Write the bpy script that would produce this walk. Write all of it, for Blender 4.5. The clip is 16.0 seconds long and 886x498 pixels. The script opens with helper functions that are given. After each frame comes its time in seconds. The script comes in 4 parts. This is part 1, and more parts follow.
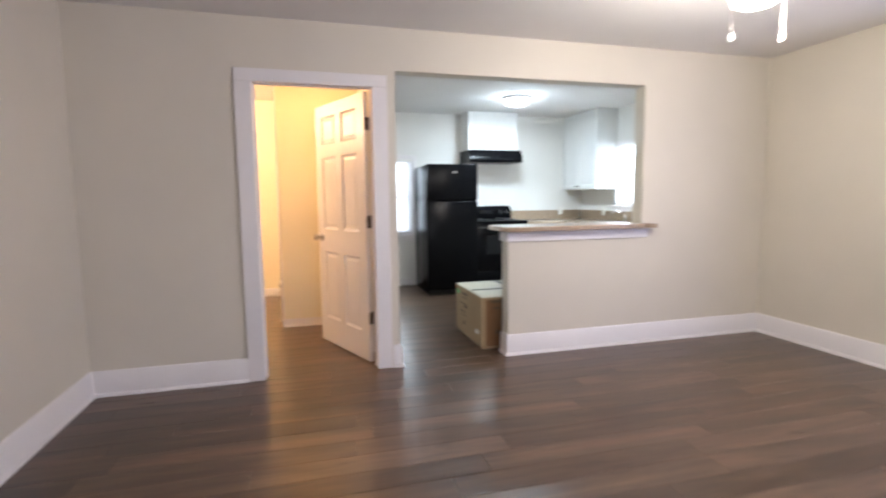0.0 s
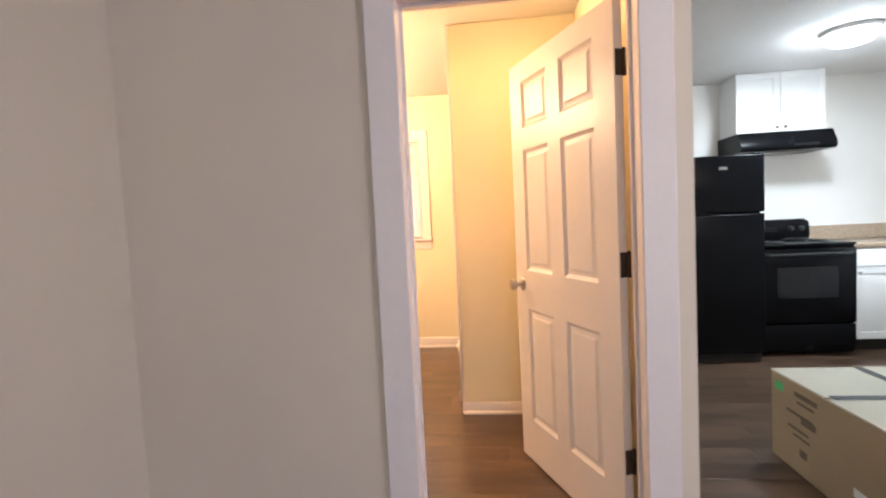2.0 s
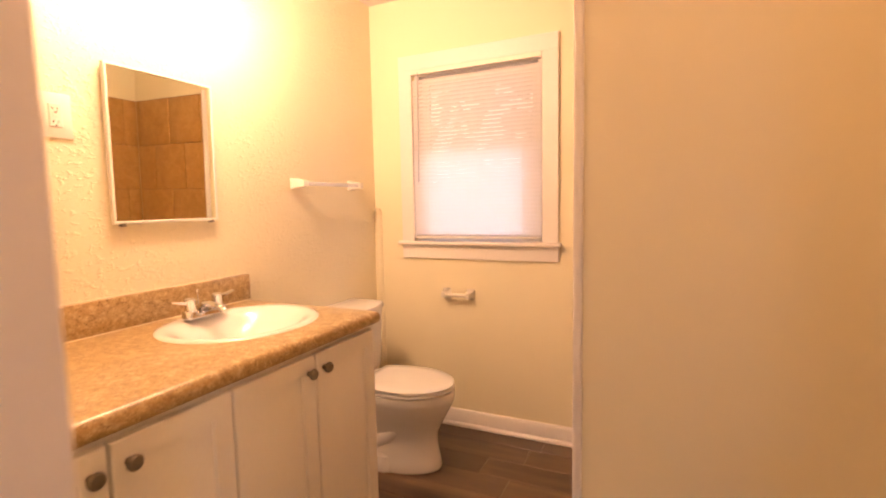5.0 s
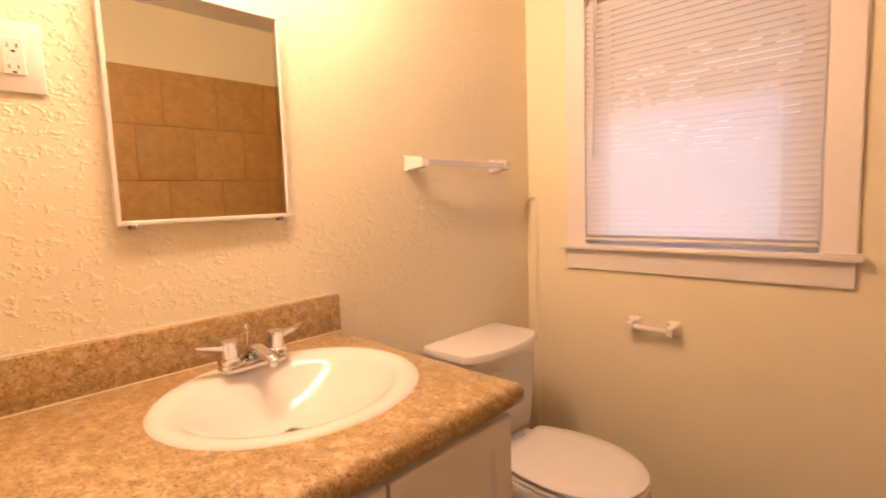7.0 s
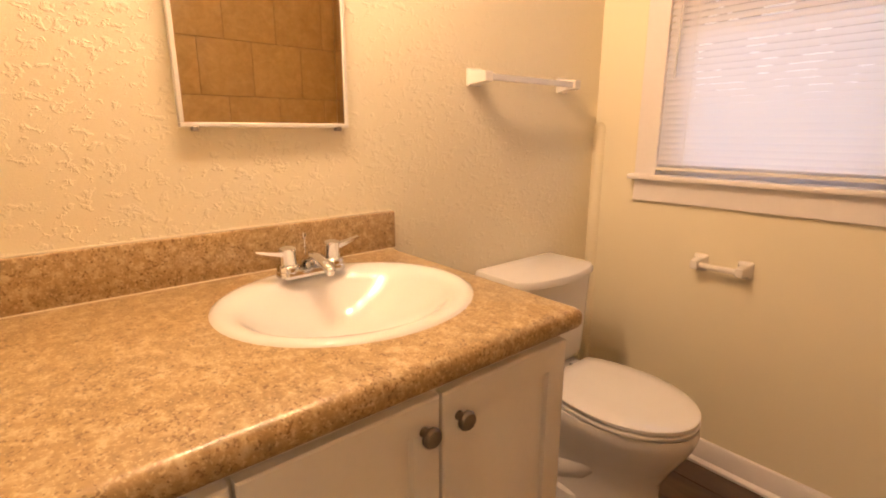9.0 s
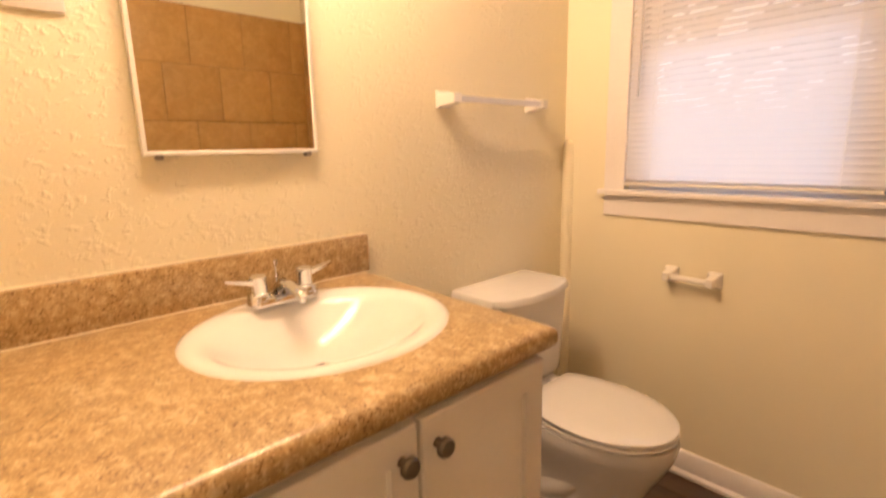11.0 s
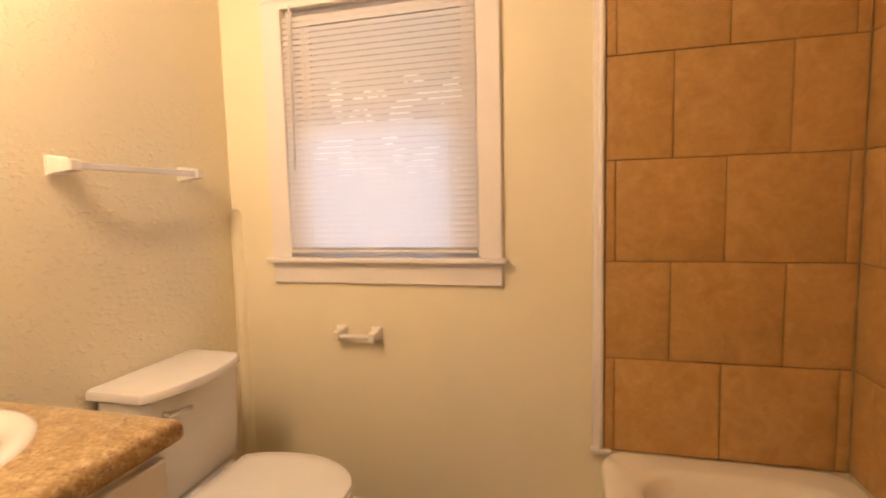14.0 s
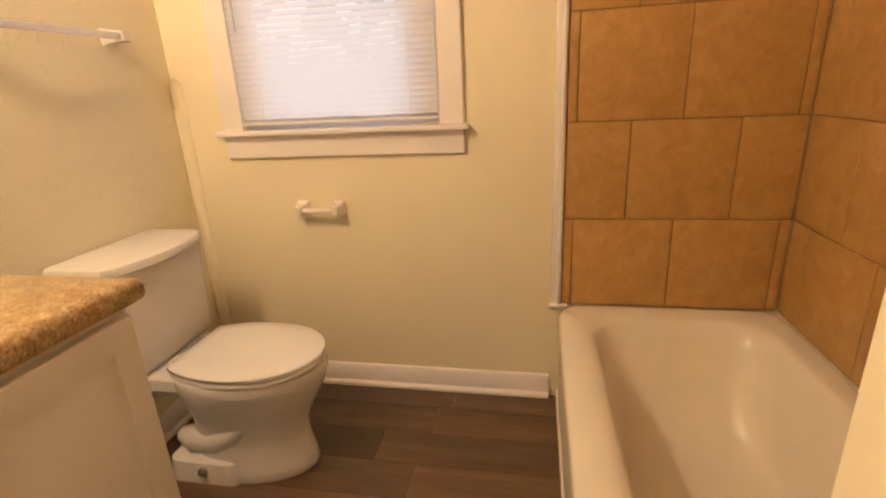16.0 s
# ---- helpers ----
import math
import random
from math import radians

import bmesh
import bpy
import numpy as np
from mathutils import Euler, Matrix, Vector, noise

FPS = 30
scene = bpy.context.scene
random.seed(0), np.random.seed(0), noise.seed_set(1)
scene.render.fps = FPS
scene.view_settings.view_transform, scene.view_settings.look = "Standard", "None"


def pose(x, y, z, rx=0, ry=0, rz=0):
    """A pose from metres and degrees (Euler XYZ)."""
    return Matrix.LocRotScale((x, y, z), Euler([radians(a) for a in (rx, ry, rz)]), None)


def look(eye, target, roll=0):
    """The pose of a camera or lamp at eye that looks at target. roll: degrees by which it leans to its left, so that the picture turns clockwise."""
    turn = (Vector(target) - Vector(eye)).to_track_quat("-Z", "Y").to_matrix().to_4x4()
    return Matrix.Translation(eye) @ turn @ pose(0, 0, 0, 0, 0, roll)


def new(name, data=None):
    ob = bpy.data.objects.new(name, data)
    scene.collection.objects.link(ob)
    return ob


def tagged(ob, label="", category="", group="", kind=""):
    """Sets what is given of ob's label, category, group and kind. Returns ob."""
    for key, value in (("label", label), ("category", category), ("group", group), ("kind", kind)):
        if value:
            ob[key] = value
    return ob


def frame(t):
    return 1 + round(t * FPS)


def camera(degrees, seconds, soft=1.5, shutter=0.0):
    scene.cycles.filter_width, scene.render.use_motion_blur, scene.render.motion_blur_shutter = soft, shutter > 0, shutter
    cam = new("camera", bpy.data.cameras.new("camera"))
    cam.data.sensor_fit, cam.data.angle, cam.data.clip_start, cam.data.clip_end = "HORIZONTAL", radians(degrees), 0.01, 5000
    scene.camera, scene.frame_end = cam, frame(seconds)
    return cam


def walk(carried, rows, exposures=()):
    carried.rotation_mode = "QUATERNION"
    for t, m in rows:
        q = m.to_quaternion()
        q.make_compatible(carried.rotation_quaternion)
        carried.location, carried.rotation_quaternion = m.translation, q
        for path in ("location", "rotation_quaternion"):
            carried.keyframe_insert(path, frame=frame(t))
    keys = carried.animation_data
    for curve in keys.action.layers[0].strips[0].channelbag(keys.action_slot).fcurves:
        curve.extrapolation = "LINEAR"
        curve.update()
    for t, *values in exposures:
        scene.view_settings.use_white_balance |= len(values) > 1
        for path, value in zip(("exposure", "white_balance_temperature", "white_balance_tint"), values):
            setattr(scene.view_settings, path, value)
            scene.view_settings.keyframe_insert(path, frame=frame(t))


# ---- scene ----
cam = camera(84.8, 16.0, 2.0, 0.4)
PATH = [
    (0, (0.246, 2.14, 1.235), (0.763, 4.061, 1.024), -0.6),
    (0.5, (0.22, 2.564, 1.244), (0.301, 4.551, 1.034), -2.6),
    (1, (0.233, 3.014, 1.252), (0.068, 5.003, 1.122), -1.0),
    (1.5, (0.231, 3.492, 1.227), (-0.021, 5.472, 1.105), -0.5),
    (2, (0.205, 3.943, 1.252), (-0.018, 5.927, 1.133), -2.8),
    (2.5, (0.23, 4.404, 1.265), (-0.121, 6.371, 1.174), -1.4),
    (3, (0.232, 4.825, 1.25), (-0.247, 6.765, 1.171), -1.6),
    (3.5, (0.2, 5.204, 1.277), (-0.291, 7.14, 1.18), -2.1),
    (4, (0.168, 5.545, 1.306), (-0.509, 7.422, 1.173), -1.5),
    (4.2, (0.162, 5.673, 1.29), (-0.568, 7.528, 1.126), -1.3),
    (6.3, (-0.183, 6.723, 1.293), (-1.314, 8.362, 1.111), -1.4),
    (6.5, (-0.236, 6.786, 1.293), (-1.45, 8.362, 1.086), -1.5),
    (7, (-0.323, 6.843, 1.279), (-1.708, 8.271, 1.073), -2.1),
    (7.5, (-0.356, 6.853, 1.286), (-1.858, 8.161, 1.104), -1.4),
    (8, (-0.359, 6.845, 1.286), (-1.888, 8.12, 1.1), -1.0),
    (8.5, (-0.365, 6.845, 1.254), (-1.886, 8.088, 0.878), -0.3),
    (8.7, (-0.364, 6.848, 1.241), (-1.872, 8.085, 0.796), -0.1),
    (10.8, (-0.366, 6.861, 1.230), (-1.816, 8.150, 0.726), -1.0),
    (11, (-0.364, 6.863, 1.245), (-1.809, 8.191, 0.843), -1.4),
    (11.5, (-0.361, 6.863, 1.274), (-1.774, 8.257, 1.021), -1.8),
    (12, (-0.336, 6.877, 1.278), (-1.670, 8.347, 1.026), -2.0),
    (12.5, (-0.289, 6.902, 1.273), (-1.444, 8.517, 1.035), -1.9),
    (13, (-0.260, 6.915, 1.276), (-1.159, 8.691, 1.070), -1.3),
    (13.5, (-0.224, 6.927, 1.271), (-0.934, 8.787, 1.07), -1.7),
    (14, (-0.201, 6.939, 1.272), (-0.705, 8.865, 1.088), -1.4),
    (14.5, (-0.192, 6.943, 1.273), (-0.582, 8.897, 1.107), -1.27),
    (15, (-0.192, 6.943, 1.269), (-0.586, 8.892, 1.058), -1.67),
    (15.5, (-0.185, 6.943, 1.231), (-0.56, 8.853, 0.771), -2.46),
    (16, (-0.181, 6.938, 1.196), (-0.557, 8.799, 0.566), -2.9),
]
EXPOSURES = [(0, 0.38, 6150, 8), (1.0, 0.40, 6200, 10), (2.0, 0.34, 6350, 11), (2.5, 0.26, 6400, 11), (3.5, -0.10, 6650, 14), (4.2, -0.25, 6850, 18), (6.3, -0.80, 6600, 21), (8.7, -0.85, 6350, 12), (10.8, -0.72, 6100, 7), (13, -0.79, 6050, 7), (14.5, -0.79, 6050, 2), (16, -0.75, 6000, 0)]
walk(cam, [(t, look(eye, target, roll)) for t, eye, target, roll in PATH], EXPOSURES)

# ---------------------------------------------------------------- world and light
world = bpy.data.worlds.new("sky")
scene.world = world
world.use_nodes = True
wn = world.node_tree.nodes
sky = wn.new("ShaderNodeTexSky")
sky.sky_type = "NISHITA"
sky.sun_disc = False
sky.sun_elevation, sky.sun_rotation = radians(42), radians(160)
world.node_tree.links.new(sky.outputs[0], wn["Background"].inputs[0])
wn["Background"].inputs[1].default_value = 0.05


def lamp(name, kind, m, power, color, size=0.1, size_y=None):
    data = bpy.data.lights.new(name, kind)
    data.energy, data.color = power, color
    if kind == "AREA":
        data.size = size
        if size_y:
            data.shape, data.size_y = "RECTANGLE", size_y
    elif kind == "SUN":
        data.angle = radians(size)
    else:
        data.shadow_soft_size = size
    ob = new(name, data)
    ob.matrix_world = m
    return ob


lamp("sun", "SUN", pose(0, 0, 8, 48, 0, -20), 3.0, (1.0, 0.94, 0.86), 0.5)
WARM, COOL, DAY = (1.0, 0.61, 0.35), (0.78, 0.91, 1.0), (0.50, 0.69, 1.0)
# bulbs of the vanity bar, the kitchen dome, the living-room fan lamp; sky light in the windows
for dy in (-0.18, 0.0, 0.18):
    lamp("vanity_bulb_light", "POINT", pose(-1.275, 7.30 + dy, 2.165), 37.5, WARM, 0.05)
# orange fill added to stand in for light bounced into the hall
lamp("hall_fill_light", "AREA", pose(0.28, 6.42, 2.355), 6.0, (1.0, 0.42, 0.13), 0.16)
lamp("kitchen_dome_light", "POINT", pose(2.63, 7.58, 2.18), 11.0, COOL, 0.12)
lamp("kitchen_dome_downlight", "AREA", pose(2.63, 7.58, 2.29), 32.0, COOL, 0.26)
lamp("fan_globe_light", "POINT", pose(2.30, 4.05, 2.03), 58.0, (1.0, 0.88, 0.76), 0.10)
lamp("bath_window_light", "AREA", pose(-0.90, 8.692, 1.34, 90, 0, 180), 2.3, DAY, 0.58, 0.46)
lamp("kitchen_window_light", "AREA", pose(4.36, 7.56, 1.5, 90, 0, 90), 40.0, COOL, 0.68, 0.75)
lamp("kitchen_back_window_light", "AREA", pose(1.28, 8.93, 1.24, 90, 0, 180), 10.0, COOL, 0.62, 1.0)
lamp("living_window_light", "AREA", pose(4.18, 3.2, 1.5, 90, 0, 90), 22.0, (0.64, 0.64, 1.0), 1.7, 1.2)

# fill light added behind the camera to brighten the partition from the front
lamp("living_rear_fill_light", "AREA", pose(1.1, -1.66, 1.5, 90, 0, 0), 32.0, (0.92, 0.88, 0.95), 1.7, 1.2)

# ---------------------------------------------------------------- materials
def node_mat(name):
    m = bpy.data.materials.new(name)
    m.use_nodes = True
    nt = m.node_tree
    return m, nt, nt.nodes["Principled BSDF"]


def coords(nt, scale=(1, 1, 1), per_object=False):
    """Object-space coordinates in metres; per_object shifts them for each piece."""
    tc = nt.nodes.new("ShaderNodeTexCoord")
    mp = nt.nodes.new("ShaderNodeMapping")
    mp.inputs["Scale"].default_value = scale
    nt.links.new(tc.outputs["Object"], mp.inputs["Vector"])
    if per_object:
        oi = nt.nodes.new("ShaderNodeObjectInfo")
        mul = nt.nodes.new("ShaderNodeVectorMath")
        mul.operation = "SCALE"
        mul.inputs[0].default_value = (13.7, 27.1, 5.3)
        nt.links.new(oi.outputs["Random"], mul.inputs["Scale"])
        nt.links.new(mul.outputs[0], mp.inputs["Location"])
    return mp.outputs[0]


def noise_tex(nt, vec, scale, detail=4.0, rough=0.55, distort=0.0):
    n = nt.nodes.new("ShaderNodeTexNoise")
    n.inputs["Scale"].default_value = scale
    n.inputs["Detail"].default_value = detail
    n.inputs["Roughness"].default_value = rough
    n.inputs["Distortion"].default_value = distort
    nt.links.new(vec, n.inputs["Vector"])
    return n.outputs["Fac"]


def ramp(nt, fac, stops):
    r = nt.nodes.new("ShaderNodeValToRGB")
    el = r.color_ramp.elements
    while len(el) < len(stops):
        el.new(0.5)
    for e, (p, c) in zip(el, stops):
        e.position, e.color = p, (*c, 1) if len(c) == 3 else c
    nt.links.new(fac, r.inputs[0])
    return r.outputs[0]


def mix(nt, a, b, fac, mode="MIX"):
    x = nt.nodes.new("ShaderNodeMix")
    x.data_type, x.blend_type = "RGBA", mode
    for sock, v in ((x.inputs[0], fac), (x.inputs[6], a), (x.inputs[7], b)):
        if hasattr(v, "is_linked"):
            nt.links.new(v, sock)
        else:
            sock.default_value = (*v, 1) if isinstance(v, tuple) else v
    return x.outputs[2]


def bump(nt, bsdf, height, strength, dist=0.002):
    b = nt.nodes.new("ShaderNodeBump")
    b.inputs["Strength"].default_value, b.inputs["Distance"].default_value = strength, dist
    nt.links.new(height, b.inputs["Height"])
    nt.links.new(b.outputs[0], bsdf.inputs["Normal"])


def math_node(nt, op, a, b):
    x = nt.nodes.new("ShaderNodeMath")
    x.operation = op
    for i, v in enumerate((a, b)):
        if hasattr(v, "is_linked"):
            nt.links.new(v, x.inputs[i])
        else:
            x.inputs[i].default_value = v
    return x.outputs[0]


def shade(c, f):
    return tuple(min(1.0, v * f) for v in c)


def surface(name, color, rough=0.5, metal=0.0, vary=0.08, big=1.3, fine=40.0, relief=0.15, dist=0.001, per_object=False, coat=0.0):
    """A surface with slow and fine variation of tone, gloss and relief."""
    m, nt, p = node_mat(name)
    v = coords(nt, per_object=per_object)
    slow, quick = noise_tex(nt, v, big, 3), noise_tex(nt, v, fine, 5)
    c = ramp(nt, slow, [(0.3, shade(color, 1 - vary)), (0.7, shade(color, 1 + vary * 0.6))])
    c = mix(nt, c, ramp(nt, quick, [(0.35, shade(color, 1 - vary)), (0.65, shade(color, 1 + vary * 0.5))]), 0.35)
    nt.links.new(c, p.inputs["Base Color"])
    r = math_node(nt, "ADD", math_node(nt, "MULTIPLY", slow, 0.16), max(0.0, rough - 0.08))
    nt.links.new(r, p.inputs["Roughness"])
    p.inputs["Metallic"].default_value = metal
    p.inputs["Coat Weight"].default_value = coat
    p.inputs["Coat Roughness"].default_value = 0.06
    if relief:
        bump(nt, p, quick, relief, dist)
    return m


def knockdown(name, color, rough, scale, strength, dist, stretch=(1, 1, 1), crisp=0.13):
    """Painted drywall with sprayed texture: flattened ragged splatters, denser in some patches, over a slow unevenness."""
    m, nt, p = node_mat(name)
    v = coords(nt, stretch)
    slow, patch = noise_tex(nt, v, 0.9, 3), noise_tex(nt, v, 4.0, 2)
    spl = noise_tex(nt, v, scale, 3.5, 0.55, 0.35)
    lifted = math_node(nt, "ADD", spl, math_node(nt, "MULTIPLY", patch, 0.22))
    flat = ramp(nt, lifted, [(0.65, (0, 0, 0)), (0.65 + crisp, (1, 1, 1))])
    fine = noise_tex(nt, v, scale * 6, 3)
    h = math_node(nt, "ADD", flat, math_node(nt, "MULTIPLY", fine, 0.25))
    nt.links.new(ramp(nt, slow, [(0.3, shade(color, 0.95)), (0.7, shade(color, 1.03))]), p.inputs["Base Color"])
    p.inputs["Roughness"].default_value = rough
    bump(nt, p, h, strength, dist)
    return m


def plank_floor(name):
    """Vinyl plank: long streaked grain along x, tone different in every plank."""
    m, nt, p = node_mat(name)
    v = coords(nt, (1.4, 15, 15), per_object=True)
    w = coords(nt, (0.9, 5, 5), per_object=True)
    grain = noise_tex(nt, v, 1.6, 7, 0.62, 0.8)
    cloud = noise_tex(nt, w, 1.5, 3, 0.5, 0.4)
    oi = nt.nodes.new("ShaderNodeObjectInfo")
    tone = ramp(nt, oi.outputs["Random"], [(0.0, (0.086, 0.051, 0.032)), (0.5, (0.109, 0.067, 0.043)), (1.0, (0.134, 0.085, 0.057))])
    g = ramp(nt, grain, [(0.28, (0.55, 0.52, 0.50)), (0.5, (0.90, 0.89, 0.88)), (0.75, (1.26, 1.24, 1.22))])
    c = mix(nt, tone, g, 1.0, "MULTIPLY")
    c = mix(nt, c, ramp(nt, cloud, [(0.3, (0.50, 0.48, 0.46)), (0.7, (1.32, 1.28, 1.24))]), 0.85, "MULTIPLY")
    nt.links.new(c, p.inputs["Base Color"])
    nt.links.new(math_node(nt, "ADD", math_node(nt, "MULTIPLY", grain, 0.12), 0.24), p.inputs["Roughness"])
    p.inputs["Coat Weight"].default_value, p.inputs["Coat Roughness"].default_value = 0.15, 0.28
    bump(nt, p, grain, 0.12, 0.0006)
    return m


def stone_tile(name):
    """Glazed ceramic tile with cloudy tan and rust mottling."""
    m, nt, p = node_mat(name)
    v = coords(nt, per_object=True)
    a, b = noise_tex(nt, v, 15, 5, 0.65, 0.6), noise_tex(nt, v, 60, 4, 0.7)
    oi = nt.nodes.new("ShaderNodeObjectInfo")
    c = ramp(nt, a, [(0.30, (0.400, 0.232, 0.076)), (0.5, (0.455, 0.275, 0.097)), (0.72, (0.515, 0.325, 0.128))])
    c = mix(nt, c, ramp(nt, b, [(0.3, (0.82, 0.80, 0.76)), (0.7, (1.1, 1.1, 1.1))]), 0.5, "MULTIPLY")
    c = mix(nt, c, ramp(nt, oi.outputs["Random"], [(0, (0.94, 0.93, 0.92)), (1, (1.04, 1.04, 1.03))]), 1.0, "MULTIPLY")
    nt.links.new(c, p.inputs["Base Color"])
    p.inputs["Roughness"].default_value = 0.34
    bump(nt, p, b, 0.10, 0.001)
    return m


def laminate(name, base, dark, light, fleck=0.0):
    """Granite-look laminate: cloudy tan ground, pale grains and scattered dark flecks under a gloss coat."""
    m, nt, p = node_mat(name)
    v = coords(nt)
    a, b, s = noise_tex(nt, v, 48, 5, 0.70, 0.3), noise_tex(nt, v, 185, 2, 0.5, 0.2), noise_tex(nt, v, 210, 2, 0.5)
    c = ramp(nt, a, [(0.34, shade(base, 0.72)), (0.5, base), (0.66, light)])
    c = mix(nt, c, shade(light, 1.18), ramp(nt, s, [(0.58, (0, 0, 0)), (0.66, (0.7, 0.7, 0.7))]))
    blot = noise_tex(nt, v, 26, 3, 0.6, 0.4)
    sparse = math_node(nt, "ADD", b, math_node(nt, "MULTIPLY", blot, 0.35))
    c = mix(nt, c, dark, ramp(nt, sparse, [(0.775 - fleck, (0, 0, 0)), (0.85 - fleck, (0.8, 0.8, 0.8))]))
    nt.links.new(c, p.inputs["Base Color"])
    p.inputs["Roughness"].default_value = 0.30
    p.inputs["Coat Weight"].default_value, p.inputs["Coat Roughness"].default_value = 0.5, 0.10
    bump(nt, p, b, 0.05, 0.0005)
    return m


def glowing(name, color, strength):
    m, nt, p = node_mat(name)
    p.inputs["Base Color"].default_value = (0.9, 0.9, 0.88, 1)
    p.inputs["Emission Color"].default_value = (*color, 1)
    p.inputs["Emission Strength"].default_value = strength
    return m


PAINT = knockdown("cream_wall_paint", (0.665, 0.615, 0.525), 0.62, 55, 0.10, 0.0015)
KITCHEN_PAINT = knockdown("white_kitchen_paint", (0.79, 0.78, 0.75), 0.55, 55, 0.10, 0.0015)
BATH_PAINT = knockdown("bath_wall_paint", (0.82, 0.76, 0.58), 0.42, 60, 0.55, 0.0036, (1, 0.80, 1.12), 0.13)
BATH_SMOOTH = knockdown("bath_smooth_paint", (0.82, 0.76, 0.58), 0.5, 60, 0.10, 0.0015)
CEILING = knockdown("white_ceiling_texture", (0.78, 0.76, 0.74), 0.8, 70, 0.30, 0.003)
TRIM = surface("white_gloss_trim", (0.80, 0.77, 0.77), 0.35, vary=0.04, big=2.5, fine=60, relief=0.05)
DOOR = surface("white_door_paint", (0.80, 0.76, 0.72), 0.38, vary=0.04, big=3, fine=90, relief=0.06)
CABINET = surface("white_cabinet_paint", (0.80, 0.80, 0.79), 0.35, vary=0.03, big=3, fine=70, relief=0.04)
PLANK = plank_floor("grey_brown_vinyl_plank")
SUBFLOOR = surface("dark_plank_joint", (0.03, 0.025, 0.022), 0.8)
TILE = stone_tile("tan_ceramic_tile")
GROUT = surface("brown_grout", (0.25, 0.145, 0.06), 0.9, vary=0.15, fine=120, relief=0.3)
COUNTER = laminate("tan_granite_laminate", (0.385, 0.265, 0.122), (0.16, 0.085, 0.034), (0.54, 0.425, 0.25), 0.012)
KITCHEN_TOP = laminate("beige_kitchen_laminate", (0.36, 0.265, 0.18), (0.31, 0.22, 0.145), (0.42, 0.32, 0.235))
PORCELAIN = surface("white_porcelain", (0.76, 0.75, 0.73), 0.14, vary=0.03, big=3, fine=20, relief=0.0, coat=0.4)
TUB = surface("worn_white_enamel", (0.82, 0.77, 0.67), 0.24, vary=0.04, big=2.2, fine=7, relief=0.0, coat=0.3)
CHROME = surface("polished_chrome", (0.72, 0.72, 0.74), 0.09, 1.0, vary=0.03, relief=0.0)
NICKEL = surface("satin_nickel", (0.55, 0.53, 0.50), 0.30, 1.0, vary=0.05, relief=0.03)
PEWTER = surface("dark_pewter_knob", (0.20, 0.175, 0.15), 0.38, 0.9, vary=0.15, relief=0.05)
BRONZE = surface("dark_bronze_hinge", (0.10, 0.075, 0.06), 0.45, 0.8, vary=0.2, relief=0.1)
BLACK = surface("black_appliance_enamel", (0.005, 0.005, 0.006), 0.24, vary=0.25, big=4, fine=220, relief=0.04)
BLACK.node_tree.nodes["Principled BSDF"].inputs["Specular IOR Level"].default_value = 0.09
BLACK_GLASS = surface("black_oven_glass", (0.008, 0.008, 0.010), 0.08, relief=0.0)
BLACK_PLASTIC = surface("black_plastic", (0.015, 0.015, 0.016), 0.5, relief=0.1)
CARDBOARD = surface("brown_cardboard", (0.37, 0.265, 0.155), 0.85, vary=0.10, big=5, fine=140, relief=0.15)
CARD_PALE = surface("pale_cardboard_top", (0.56, 0.52, 0.42), 0.85, vary=0.08, big=5, fine=120, relief=0.12)
TAPE = surface("dark_packing_tape", (0.008, 0.007, 0.006), 0.6, relief=0.05)
FACE_BROWN = surface("front_face_brown", (0.22, 0.11, 0.045), 0.35, relief=0.05)
INK = surface("brown_print_ink", (0.16, 0.11, 0.07), 0.85, relief=0.0)
GREEN = surface("green_sticker", (0.06, 0.50, 0.16), 0.5, relief=0.0)
LABEL = surface("white_paper_label", (0.78, 0.77, 0.74), 0.6, relief=0.05)
WHITE_PLASTIC = surface("white_plastic", (0.80, 0.78, 0.74), 0.35, vary=0.03, relief=0.03)
CERAMIC = surface("white_ceramic_fitting", (0.80, 0.77, 0.72), 0.18, vary=0.03, relief=0.0, coat=0.3)
RUST = surface("dull_grey_bracket", (0.30, 0.27, 0.24), 0.5, 0.7, vary=0.2)
FAN_FOB = surface("white_fob_plastic", (0.88, 0.87, 0.84), 0.25, vary=0.02, relief=0.0)
DARK = surface("dark_gap", (0.02, 0.018, 0.016), 0.8, relief=0.0)

MIRROR, nt_, p_ = node_mat("silvered_mirror")
p_.inputs["Base Color"].default_value = (0.92, 0.96, 0.90, 1)
p_.inputs["Metallic"].default_value, p_.inputs["Roughness"].default_value = 1.0, 0.01
GLASS, nt_, p_ = node_mat("window_glass")
p_.inputs["Base Color"].default_value = (1, 1, 1, 1)
p_.inputs["Transmission Weight"].default_value, p_.inputs["Roughness"].default_value, p_.inputs["IOR"].default_value = 1.0, 0.0, 1.02
ACRYLIC, nt_, p_ = node_mat("clear_acrylic_bar")
p_.inputs["Base Color"].default_value = (0.93, 0.94, 1.0, 1)
p_.inputs["Transmission Weight"].default_value, p_.inputs["Roughness"].default_value, p_.inputs["IOR"].default_value = 0.45, 0.12, 1.45
SLAT, nt_, p_ = node_mat("translucent_white_slat")
p_.inputs["Base Color"].default_value = (0.78, 0.76, 0.77, 1)
p_.inputs["Roughness"].default_value = 0.45
tr_ = nt_.nodes.new("ShaderNodeBsdfTranslucent")
tr_.inputs[0].default_value = (0.90, 0.88, 0.92, 1)
mx_ = nt_.nodes.new("ShaderNodeMixShader")
mx_.inputs[0].default_value = 0.22
nt_.links.new(p_.outputs[0], mx_.inputs[1])
nt_.links.new(tr_.outputs[0], mx_.inputs[2])
